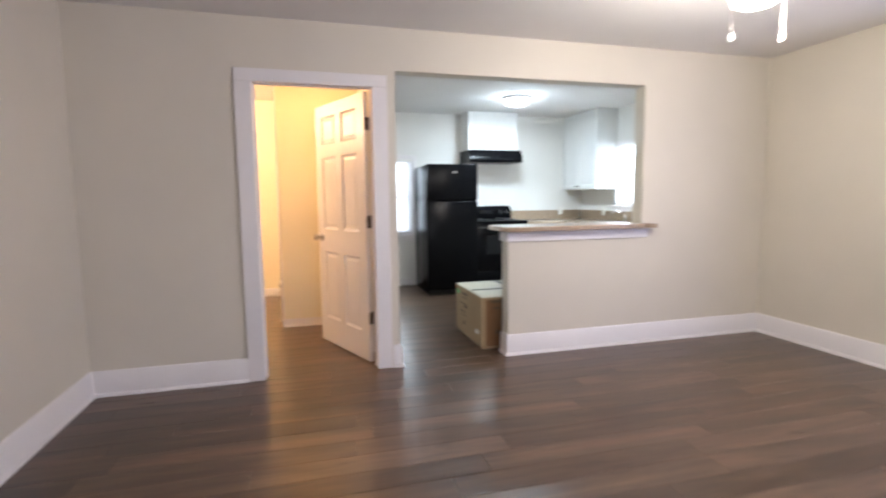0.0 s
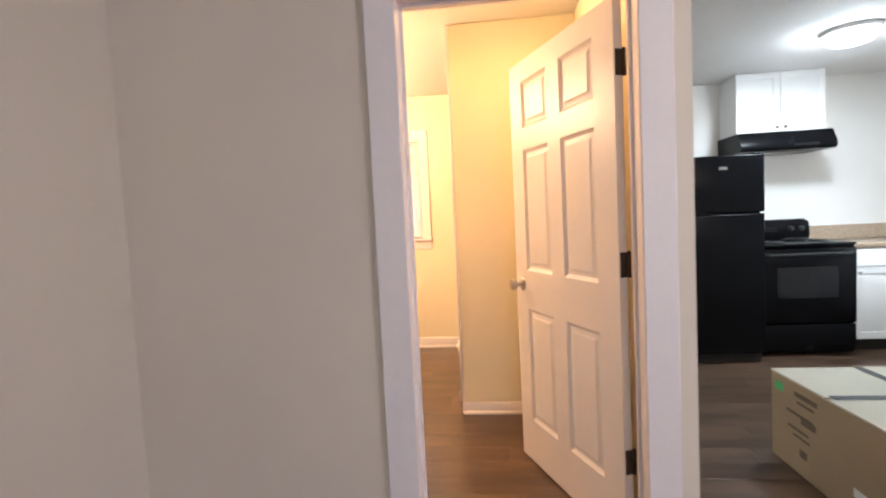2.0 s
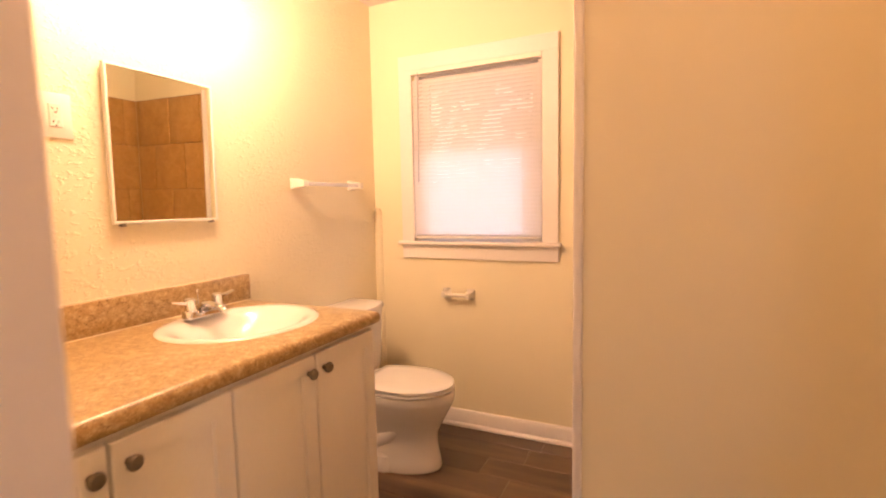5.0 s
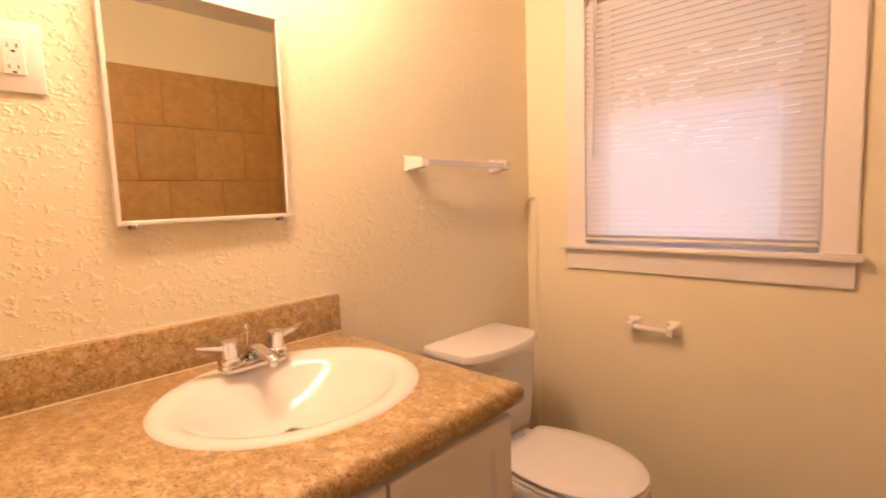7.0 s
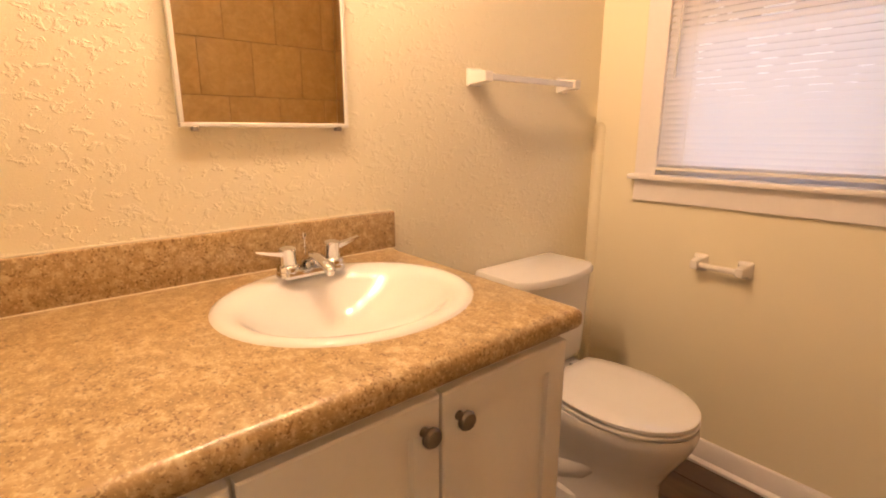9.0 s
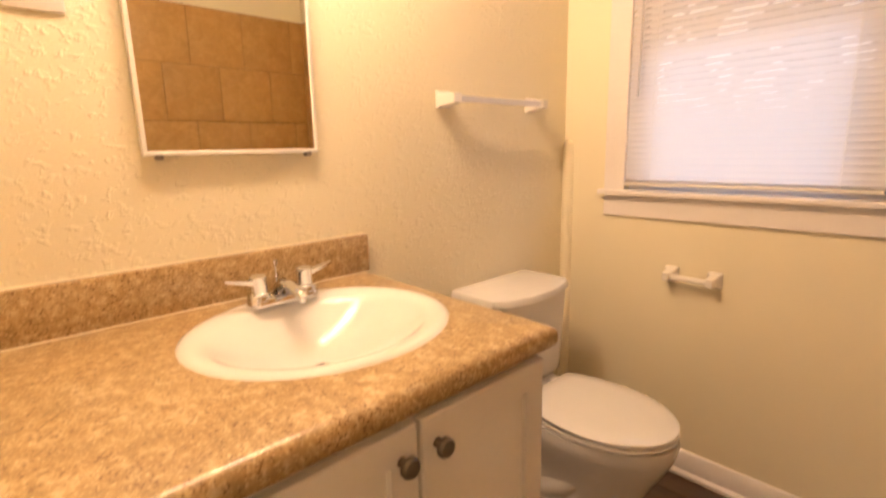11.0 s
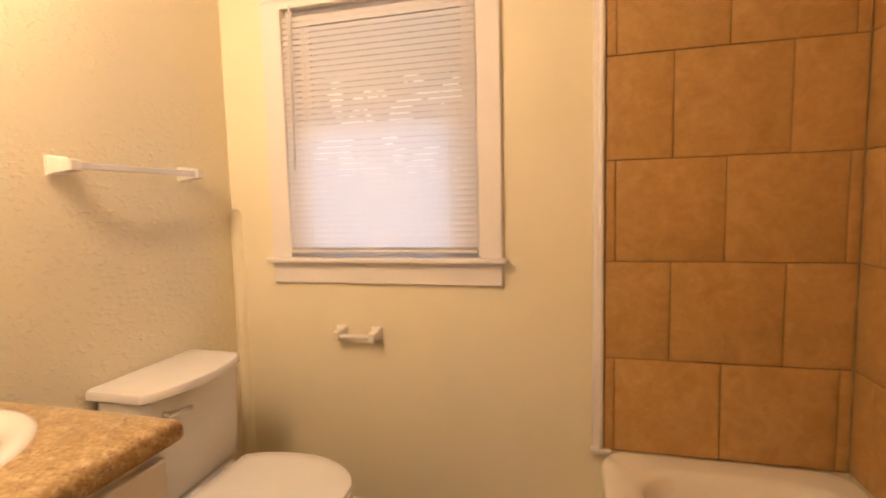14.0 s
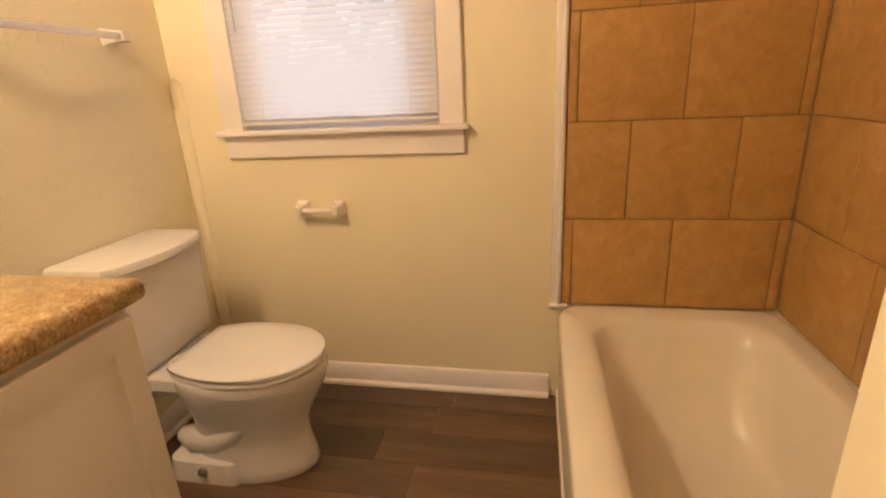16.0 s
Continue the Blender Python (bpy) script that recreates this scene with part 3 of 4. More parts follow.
def blind(name, w, h, m, label, tilt=70, wand=True, pitch=0.0215, lines=True):
    """A mini blind hung inside the casing: head rail, thin curved slats, ladder cords, bottom rail and tilt wand."""
    o = thing(name, label, "window blind", m)
    part("head_rail", box(0, -0.014, h - 0.026, w, 0.014, h, 0.002), WHITE_PLASTIC, o)
    part("bottom_rail", box(0.002, -0.012, 0.005, w - 0.002, 0.012, 0.018, 0.004, 2), WHITE_PLASTIC, o)
    bm = bmesh.new()
    half, c = 0.0124, math.cos(radians(tilt))
    s = math.sin(radians(tilt))
    prof = []
    for k in range(5):
        u = -half + k * half / 2
        v = 0.0012 * (1 - (u / half) ** 2)
        prof.append((u * c - v * s, u * s + v * c))
    ra = [bm.verts.new((0.003, y, z)) for y, z in prof]
    rb = [bm.verts.new((w - 0.003, y, z)) for y, z in prof]
    for k in range(4):
        bm.faces.new((ra[k], rb[k], rb[k + 1], ra[k + 1]))
    me = mesh_of("slat", bm, 60)
    me.materials.append(SLAT)
    for k in range(3):
        piece("slat", me, o, (0, 0, 0.0205 + k * 0.0028), (radians(-tilt + 4), 0, 0))
    n = int((h - 0.06) / pitch)
    rnd = random.Random(4)
    for i in range(n):
        piece("slat", me, o, (0, 0, 0.032 + i * pitch), (radians(rnd.uniform(-0.15, 0.15)), 0, radians(rnd.uniform(-0.02, 0.02))))
    if lines:
        for x in (0.10, w - 0.10):
            part("ladder_cord", boxes((x, -0.0145, 0.014, x + 0.0015, -0.0135, h - 0.026), (x, 0.0135, 0.014, x + 0.0015, 0.0145, h - 0.026)), WHITE_PLASTIC, o)
    if wand:
        part("tilt_wand", sweep([(0.052, -0.022, h - 0.02), (0.050, -0.024, h - 0.35), (0.046, -0.026, h - 0.63)], 0.0035, 8), ACRYLIC, o, "clear plastic tilt wand")
    return o


window("window_1", WIN_R - WIN_L, WIN_H - WIN_S, pose(WIN_L, BATH_B, WIN_S), "white wooden double-hung bathroom window with a blind")
blind("window_blind", 0.752, 0.955, pose(WIN_L - 0.006, BATH_B - 0.004, 1.090), "white mini blind lowered over the bathroom window, slats nearly shut", 62)
window("window_2", 0.71, 0.80, pose(KIT_R, 7.92, 1.10, 0, 0, -90), "white kitchen window over the sink", cw=0.05)
blind("kitchen_window_blind", 0.70, 0.78, pose(KIT_R - 0.018, 7.915, 1.115, 0, 0, -90), "white mini blind lowered over the kitchen window", 40, False)
window("window_3", 0.67, 1.05, pose(0.95, KIT_B, 0.72), "white window in the kitchen's back wall", cw=0.05)
blind("back_window_blind", 0.66, 1.03, pose(0.955, KIT_B - 0.012, 0.735), "white mini blind lowered over the back window", 40, False)
window("window_4", 1.80, 1.27, pose(LIV_R, 4.10, 0.85, 0, 0, -90), "white living room window in the end wall")
# out of view; added only to go with the rear fill light
window("rear_fill_window", 1.80, 1.27, pose(2.00, LIV_B, 0.85, 0, 0, 180), "unseen white window added in the rear wall around the fill light")


# ---------------------------------------------------------------- shared shapes
def rounded_rect(x0, x1, y0, y1, r, z, n=6):
    """Ring of a rectangle with round corners, counter-clockwise."""
    out = []
    for cx, cy, a0 in ((x1 - r, y1 - r, 0), (x0 + r, y1 - r, 90), (x0 + r, y0 + r, 180), (x1 - r, y0 + r, 270)):
        for k in range(n + 1):
            a = radians(a0 + 90 * k / n)
            out.append((cx + r * math.cos(a), cy + r * math.sin(a), z))
    return out


def egg(xb, xf, cy, b, z, n=40, square=2.0, xc=None, cut=None):
    """Ring of an egg lying along x, from its back xb to its front xf; square above 2 flattens the back, cut trims it straight."""
    xc = xb + (xf - xb) * 0.42 if xc is None else xc
    out = []
    for k in range(n):
        a = 2 * math.pi * k / n
        c, s = math.cos(a), math.sin(a)
        e = 2.0 / (square if c < 0 else 2.0)
        rx = (xf - xc) if c > 0 else (xc - xb)
        out.append((xc + rx * math.copysign(abs(c) ** e, c), cy + b * math.copysign(abs(s) ** e, s), z))
    if cut is not None:
        out = [(max(px, cut), py, pz) for px, py, pz in out]
    return out


def ellipse(cx, cy, a, b, z, n=48):
    return [(cx + a * math.cos(2 * math.pi * k / n), cy + b * math.sin(2 * math.pi * k / n), z) for k in range(n)]


def raised_panel(parent, name, x0, z0, x1, z1, y, out=-1, depth=0.018, material=None, m=None):
    """A cabinet door in the x-z plane with a routed square and a raised field."""
    d = depth * out
    steps = [(0.0, 0.0), (0.0, 0.85), (0.003, 1.0), (0.052, 1.0), (0.056, 0.55), (0.066, 0.55), (0.084, 0.88)]
    rings = [[(x0 + i, y + d * t, z0 + i), (x1 - i, y + d * t, z0 + i), (x1 - i, y + d * t, z1 - i), (x0 + i, y + d * t, z1 - i)] for i, t in steps]
    bm = loft(rings)
    if m:
        bmesh.ops.transform(bm, matrix=m, verts=bm.verts)
    return part(name, bm, material or CABINET, parent, "", 25)


def small_knob(parent, m, material, r=0.015):
    return part("knob", lathe([(r * 0.5, 0), (r * 0.42, 0.008), (r * 0.55, 0.013), (r * 0.98, 0.017), (r, 0.022), (r * 0.8, 0.027), (0, 0.029)], 18, m), material, parent, "round metal cabinet knob")


# ---------------------------------------------------------------- living room
ledge = thing("ledge", "beige laminate ledge with white apron on the half wall", "ledge")
part("worktop", loft([rounded_rect(1.625 + i, 2.866, 5.485 + i, 5.875 - i, 0.05, z) for i, z in ((0.006, 0.972), (0.0, 0.978), (0.0, 1.003), (0.006, 1.009))]), KITCHEN_TOP, ledge)
part("worktop_horn", box(2.8665, 5.485, 0.973, 2.955, 5.578, 1.008, 0.004, 2), KITCHEN_TOP, ledge)
part("apron", box(1.674, 5.563, 0.893, 2.925, 5.579, 0.971, 0.003), TRIM, ledge, "white painted board")
part("apron", box(1.674, 5.5795, 0.893, 1.689, 5.716, 0.971, 0.003), TRIM, ledge, "white painted board")

fan = thing("ceiling_fan", "white ceiling fan with a lit frosted globe", "ceiling fan", pose(2.30, 4.05, 0))
part("canopy", lathe([(0.085, 2.40), (0.085, 2.392), (0.10, 2.385)], 28), TRIM, fan)
part("motor_housing", lathe([(0.09, 2.386), (0.13, 2.375), (0.14, 2.35), (0.135, 2.27), (0.10, 2.22), (0.07, 2.20)], 32), TRIM, fan)
part("globe", lathe([(0.055, 2.205), (0.105, 2.190), (0.118, 2.165), (0.105, 2.135), (0.065, 2.113), (0, 2.105)], 32), FAN_GLASS, fan, "lit frosted glass globe")
for k in range(5):
    bl = part("blade", box(0.15, -0.06, 2.352, 0.56, 0.06, 2.359, 0.003), TRIM, fan, "white fan blade")
    bl.rotation_euler = (0, 0, radians(20 + 72 * k))
    part("blade_iron", box(0.11, -0.02, 2.345, 0.20, 0.02, 2.3515), NICKEL, bl)

for s_ in (-1, 1):
    ch = part("pull_chain", sweep([(0.112 * s_, -0.030 * s_, 2.235), (0.118 * s_, -0.032 * s_, 2.19), (0.118 * s_, -0.032 * s_, 1.985)], 0.0022, 6), NICKEL, fan, "thin metal pull chain")
    part("fob", lathe([(0.003, 1.988), (0.008, 1.982), (0.009, 1.958), (0.006, 1.951), (0, 1.950)], 14, pose(0.118 * s_, -0.032 * s_, 0)), FAN_FOB, ch, "white pull-chain fob")

# ---------------------------------------------------------------- kitchen
dome = thing("ceiling_light", "round lit flush-mount dome on the kitchen ceiling", "ceiling light", pose(2.63, 7.58, 0))
part("base_ring", lathe([(0.165, 2.40), (0.165, 2.372), (0.150, 2.368)], 36), TRIM, dome)
dg = part("diffuser", lathe([(0.150, 2.370), (0.148, 2.345), (0.125, 2.318), (0.07, 2.300), (0, 2.295)], 36), LAMP_GLASS, dome, "lit white glass dome")
dg.visible_shadow = False

fridge = thing("refrigerator", "black top-freezer refrigerator beside the range", "refrigerator", pose(1.612, 7.95, 0))
part("body", box(0.004, 0.062, 0.03, 0.656, 0.72, 1.635, 0.006, 2), BLACK, fridge)
part("freezer_door", box(0.0, 0.0, 1.198, 0.66, 0.056, 1.645, 0.012, 3), BLACK, fridge)
part("fridge_door", box(0.0, 0.0, 0.085, 0.66, 0.056, 1.186, 0.012, 3), BLACK, fridge)
part("toe_grille", boxes(*[(0.02, 0.035, 0.012 + 0.016 * k, 0.64, 0.05, 0.022 + 0.016 * k) for k in range(4)]), BLACK_PLASTIC, fridge)
for z0, z1 in ((1.215, 1.44), (0.80, 1.165)):
    part("handle", sweep([(-0.004, 0.03, z0), (-0.016, 0.012, z0 + 0.03), (-0.016, 0.012, z1 - 0.03), (-0.004, 0.03, z1)], 0.011, 10), BLACK_PLASTIC, fridge)
part("hinge_cover", box(0.58, 0.01, 1.646, 0.65, 0.09, 1.66, 0.004), BLACK_PLASTIC, fridge)
part("badge", box(0.325, -0.003, 1.535, 0.385, 0.0005, 1.555, 0.001), NICKEL, fridge, "small silver maker's badge")
for x in (0.05, 0.61):
    for y in (0.10, 0.68):
        part("foot", lathe([(0.018, 0), (0.018, 0.02), (0.010, 0.031)], 12, pose(x, y, 0)), BLACK_PLASTIC, fridge)

stove = thing("range", "black freestanding electric range with coil burners", "kitchen range", pose(2.292, 8.14, 0))
part("body", box(0.004, 0.02, 0.025, 0.756, 0.66, 0.895, 0.004), BLACK, stove)
part("cooktop", box(0.0, 0.0, 0.897, 0.76, 0.66, 0.922, 0.008, 2), BLACK, stove)
oven = part("oven_door", box(0.012, -0.022, 0.275, 0.748, 0.018, 0.880, 0.010, 2), BLACK, stove)
part("oven_window", box(0.15, -0.026, 0.48, 0.61, -0.021, 0.735, 0.002), BLACK_GLASS, oven, "dark glass oven window")
part("oven_handle", sweep([(0.06, -0.02, 0.835), (0.07, -0.058, 0.838), (0.38, -0.064, 0.840), (0.69, -0.058, 0.838), (0.70, -0.02, 0.835)], 0.012, 10), BLACK_PLASTIC, oven)
part("storage_drawer", box(0.012, -0.016, 0.055, 0.748, 0.018, 0.265, 0.008, 2), BLACK, stove)
bp = part("control_panel", loft([[(0.0, 0.60, 0.922), (0.76, 0.60, 0.922), (0.76, 0.67, 0.922), (0.0, 0.67, 0.922)], [(0.0, 0.585, 0.96), (0.76, 0.585, 0.96), (0.76, 0.67, 0.96), (0.0, 0.67, 0.96)],
                                 [(0.0, 0.60, 1.075), (0.76, 0.60, 1.075), (0.76, 0.67, 1.075), (0.0, 0.67, 1.075)], [(0.03, 0.625, 1.105), (0.73, 0.625, 1.105), (0.73, 0.67, 1.105), (0.03, 0.67, 1.105)]]), BLACK, stove)
part("clock_window", box(0.29, 0.583, 0.995, 0.47, 0.592, 1.045), BLACK_GLASS, bp)
for x in (0.07, 0.155, 0.60, 0.69):
    part("dial", lathe([(0.024, 0), (0.022, 0.018), (0.016, 0.022), (0, 0.023)], 20, pose(x, 0.594, 1.018, 84)), BLACK_PLASTIC, bp)
for x, y, r in ((0.20, 0.16, 0.095), (0.56, 0.16, 0.075), (0.20, 0.44, 0.075), (0.56, 0.44, 0.095)):
    pan = part("drip_bowl", lathe([(r, 0.001), (r + 0.012, 0.006), (r + 0.012, 0.008), (r - 0.01, 0.004), (0.03, 0.0015), (0, 0.0015)], 28, pose(x, y, 0.921)), BLACK_PLASTIC, stove)
    pts = [(x + (0.015 + (r - 0.02) * k / 60) * math.cos(k * 0.42), y + (0.015 + (r - 0.02) * k / 60) * math.sin(k * 0.42), 0.934) for k in range(61)]
    part("burner_coil", sweep(pts, 0.005, 6), BLACK_PLASTIC, pan, "black coil element")


def wall_cabinet(w, h, depth, doors, m, label, knobs="low"):
    """Local x runs along the front, y into the wall, z up from the bottom."""
    c = thing("wall_cabinet", label, "cabinet", m, "kitchen wall cabinets")
    part("body", box(0, 0.0, 0, w, depth, h, 0.002), CABINET, c)
    dw = (w - 0.004) / doors
    for k in range(doors):
        d = raised_panel(c, "door", 0.003 + k * dw, 0.006, k * dw + dw - 0.001, h - 0.006, 0.0)
        kx = k * dw + (dw - 0.035 if k % 2 == 0 else 0.035)
        small_knob(d, pose(kx, -0.018, 0.045 if knobs == "low" else h - 0.05, 90), PEWTER, 0.014)
    return c


wall_cabinet(0.735, 0.525, 0.30, 2, pose(2.335, 8.548, 1.873), "white two-door wall cabinet above the range hood")
wall_cabinet(0.90, 1.07, 0.30, 2, pose(3.958, 8.848, 1.328, 0, 0, -90), "white two-door wall cabinet beside the kitchen window")
hood = thing("range_hood", "black under-cabinet range hood above the range", "range hood", pose(2.315, 8.40, 1.705))
part("shell", loft([[(0, 0.02, 0), (0.765, 0.02, 0), (0.765, 0.445, 0), (0, 0.445, 0)], [(0, 0, 0.025), (0.765, 0, 0.025), (0.765, 0.445, 0.025), (0, 0.445, 0.025)],
                    [(0, 0.0, 0.06), (0.765, 0.0, 0.06), (0.765, 0.445, 0.06), (0, 0.445, 0.06)], [(0.0, 0.06, 0.165), (0.765, 0.06, 0.165), (0.765, 0.445, 0.165), (0, 0.445, 0.165)]]), BLACK, hood)
part("filter", box(0.20, 0.12, -0.006, 0.56, 0.34, 0.001), RUST, hood, "grey mesh grease filter")
part("control_strip", box(0.42, -0.003, 0.030, 0.62, 0.001, 0.052), BLACK_GLASS, hood)


def base_cabinet(w, m, label):
    c = thing("base_cabinet", label, "cabinet", m, "kitchen base cabinets")
    part("body", box(0, 0.0, 0.10, w, 0.58, 0.86, 0.002), CABINET, c)
    part("toe_kick", box(0, 0.06, 0.0, w, 0.08, 0.10), DARK, c)
    raised = part("drawer", box(0.006, -0.018, 0.71, w - 0.006, 0.0, 0.85, 0.004), CABINET, c)
    small_knob(raised, pose(w / 2, -0.018, 0.78, 90), NICKEL, 0.013)
    d = raised_panel(c, "door", 0.006, 0.11, w - 0.006, 0.70, 0.0)
    small_knob(d, pose(0.05, -0.018, 0.655, 90), NICKEL, 0.013)
    return c


base_cabinet(0.55, pose(3.082, 8.25, 0), "white base cabinet with a drawer beside the range")
for k in range(3):
    base_cabinet(0.86, pose(3.66, 8.24 - 0.86 * k, 0, 0, 0, -90), "white base cabinet under the kitchen window")
top = thing("kitchen_worktop", "beige laminate worktop with a tan backsplash strip", "countertop")
part("slab", box(3.075, 8.225, 0.862, 4.258, 8.848, 0.897, 0.006, 2), KITCHEN_TOP, top)
part("slab", box(3.635, 5.71, 0.862, 4.258, 8.223, 0.897, 0.006, 2), KITCHEN_TOP, top)
part("backsplash", box(3.06, 8.828, 0.898, 4.236, 8.848, 1.030, 0.003), KITCHEN_TOP, top)
part("backsplash", box(4.238, 5.72, 0.898, 4.258, 8.826, 1.030, 0.003), KITCHEN_TOP, top)
ksink = thing("kitchen_faucet", "chrome kitchen faucet behind the worktop", "faucet", pose(4.14, 7.56, 0.897))
part("base", lathe([(0.028, 0), (0.028, 0.012), (0.016, 0.03), (0.014, 0.09)], 18), CHROME, ksink)
part("spout", sweep([(0, 0, 0.06), (-0.05, 0, 0.12), (-0.13, 0, 0.145), (-0.20, 0, 0.125), (-0.205, 0, 0.10)], 0.010, 10), CHROME, ksink)


def outlet(m, label, w=0.07, h=0.115, gfci=True):
    o = thing("wall_outlet", label, "outlet", m, "" if gfci else "kitchen outlets")
    part("cover_plate", box(-w / 2, -0.006, -h / 2, w / 2, 0, h / 2, 0.003, 2), WHITE_PLASTIC, o)
    r = part("receptacle", box(-0.017, -0.009, -0.034, 0.017, -0.005, 0.034, 0.0015), WHITE_PLASTIC, o)
    for z in (-0.019, 0.019):
        for x in (-0.007, 0.006):
            part("slot", box(x - 0.001, -0.0096, z - 0.004, x + 0.001, -0.0088, z + 0.004), DARK, r)
        part("ground_hole", box(-0.003, -0.0096, z - 0.012, 0.003, -0.0088, z - 0.008), DARK, r)
    if gfci:
        part("test_button", box(-0.007, -0.0105, -0.0045, 0.007, -0.0088, 0.0045), WHITE_PLASTIC, r)
    return o


outlet(pose(3.90, KIT_B - 0.0205, 1.02), "white duplex outlet on the kitchen back wall", gfci=False)
outlet(pose(KIT_R - 0.0225, 8.20, 1.02, 0, 0, -90), "white duplex outlet beside the kitchen window", gfci=False)

# cardboard box on the kitchen floor, against the half wall
carton = thing("cardboard_box", "large taped cardboard box with printed marks on the floor", "cardboard box")
CX0, CX1, CY0, CY1, CZ = 1.545, 2.36, 5.775, 6.50, 0.43
part("body", box(CX0, CY0, 0, CX1, CY1, CZ - 0.008, 0.004), CARDBOARD, carton)
for x0, x1, y0, y1, lift in ((CX0 - 0.001, 1.93, CY0 - 0.001, 6.08, 0.0), (CX0 - 0.001, 1.93, 6.10, CY1 + 0.001, 0.0), (1.945, CX1 + 0.001, CY0 - 0.001, 6.08, 0.001), (1.945, CX1 + 0.001, 6.10, CY1 + 0.001, 0.001)):
    part("flap", box(x0, y0, CZ - 0.008 + lift, x1, y1, CZ + lift, 0.002), CARD_PALE, carton, "pale cardboard flap")
part("seam_gap", box(CX0 + 0.02, 6.068, CZ + 0.0015, CX1 - 0.01, 6.112, CZ + 0.0025), TAPE, carton, "dark tape over the flaps")
part("seam_gap", box(1.918, CY0 + 0.01, CZ + 0.0026, 1.957, CY1 - 0.01, CZ + 0.0036), TAPE, carton, "dark tape over the flaps")
# tape-brown sheet spread over nearly the whole front face to darken it
part("front_face_sheet", box(CX0 + 0.035, CY0 - 0.0022, 0.02, CX1 - 0.03, CY0 - 0.0004, 0.405), FACE_BROWN, carton, "tape-brown sheet over most of the front face")
part("green_sticker", box(CX0 - 0.002, 6.40, 0.345, CX0 - 0.0003, 6.465, 0.385), GREEN, carton, "green oval sticker")
part("paper_label", box(CX0 - 0.002, 5.86, 0.10, CX0 - 0.0003, 5.93, 0.135), LABEL, carton)
for y, z, w, h in ((6.15, 0.36, 0.16, 0.022), (6.17, 0.33, 0.12, 0.012), (6.18, 0.27, 0.19, 0.014), (6.16, 0.245, 0.10, 0.03), (6.21, 0.20, 0.15, 0.012), (6.20, 0.17, 0.12, 0.010), (6.22, 0.09, 0.05, 0.035)):
    part("print_bar", box(CX0 - 0.0016, y, z, CX0 - 0.0003, y + w, z + h), INK, carton)
for x, z, w, h in ((1.62, 0.38, 0.34, 0.02), (1.64, 0.33, 0.30, 0.014), (1.66, 0.12, 0.18, 0.03)):
    part("print_bar", box(x, CY0 - 0.0034, z, x + w, CY0 - 0.0024, z + h), INK, carton)

# ---------------------------------------------------------------- hall
# invented fixture, built to go with the hall fill light
hall_fill = thing("hall_fill_dome", "small warm lit dome added on the hall ceiling as fill light", "ceiling light", pose(0.28, 6.42, 0))
part("base_ring", lathe([(0.10, 2.45), (0.10, 2.43), (0.09, 2.425)], 28), TRIM, hall_fill)
hg = part("diffuser", lathe([(0.088, 2.428), (0.085, 2.40), (0.06, 2.375), (0, 2.362)], 28), WARM_GLASS, hall_fill, "lit frosted dome of the added hall fill light")
hg.visible_shadow = False

# ---------------------------------------------------------------- bathroom: vanity
V0, V1, VX = 6.345, 7.612, -0.905
vanity = thing("vanity_cabinet", "white raised-panel vanity cabinet under a tan laminate top", "vanity")
part("body", boxes((BATH_L + 0.003, V0, 0.095, BATH_L + 0.012, V1, 0.857), (VX - 0.018, V0, 0.095, VX, V1, 0.857), (BATH_L + 0.012, V0, 0.095, VX - 0.018, V0 + 0.018, 0.857),
                   (BATH_L + 0.012, V1 - 0.018, 0.095, VX - 0.018, V1, 0.857), (BATH_L + 0.012, V0 + 0.018, 0.095, VX - 0.018, V1 - 0.018, 0.113)), CABINET, vanity)
part("toe_kick", box(BATH_L + 0.003, V0, 0.0, VX - 0.065, V1 - 0.004, 0.095), CABINET, vanity)
for k, (ya, yb) in enumerate(((7.288, 7.603), (6.975, 7.281), (6.68, 6.968), (6.39, 6.672))):
    d = raised_panel(vanity, "door", ya, 0.115, yb, 0.840, 0, -1, 0.019, CABINET, pose(VX, 0, 0, 0, 0, 90))
    ky = ya + 0.032 if k % 2 == 0 else yb - 0.032
    small_knob(d, pose(VX + 0.019, ky, 0.790, 0, 90, 0), PEWTER, 0.017)

vtop = thing("vanity_countertop", "speckled tan granite-look laminate countertop with a backsplash", "countertop")
SX, SY = -1.235, 7.318


def counter_rings():
    """Slab with a bullnose all round and an oval hole for the basin."""
    x0, x1, y0, y1 = BATH_L + 0.002, -0.874, V0 + 0.001, 7.632
    ang = sorted([2 * math.pi * k / 72 for k in range(72)] + [math.atan2(y - SY, x - SX) % (2 * math.pi) for x in (x0, x1) for y in (y0, y1)])

    def rect(i, z):
        out = []
        for a in ang:
            c, s = math.cos(a), math.sin(a)
            tx = ((x1 - i - SX) if c > 0 else (x0 - SX)) / c if abs(c) > 1e-9 else 1e9
            ty = ((y1 - i - SY) if s > 0 else (y0 - SY)) / s if abs(s) > 1e-9 else 1e9
            t = min(tx, ty)
            out.append((SX + t * c, SY + t * s, z))
        return out

    def hole(z):
        return [(SX + 0.008 + 0.222 * math.cos(a), SY + 0.246 * math.sin(a), z) for a in ang]
    top_z, low = 0.905, 0.858
    return [hole(top_z), rect(0.018, top_z), rect(0.009, top_z - 0.003), rect(0.003, top_z - 0.009), rect(0.0, top_z - 0.018), rect(0.0, low + 0.012), rect(0.004, low + 0.004), rect(0.012, low), hole(low)]


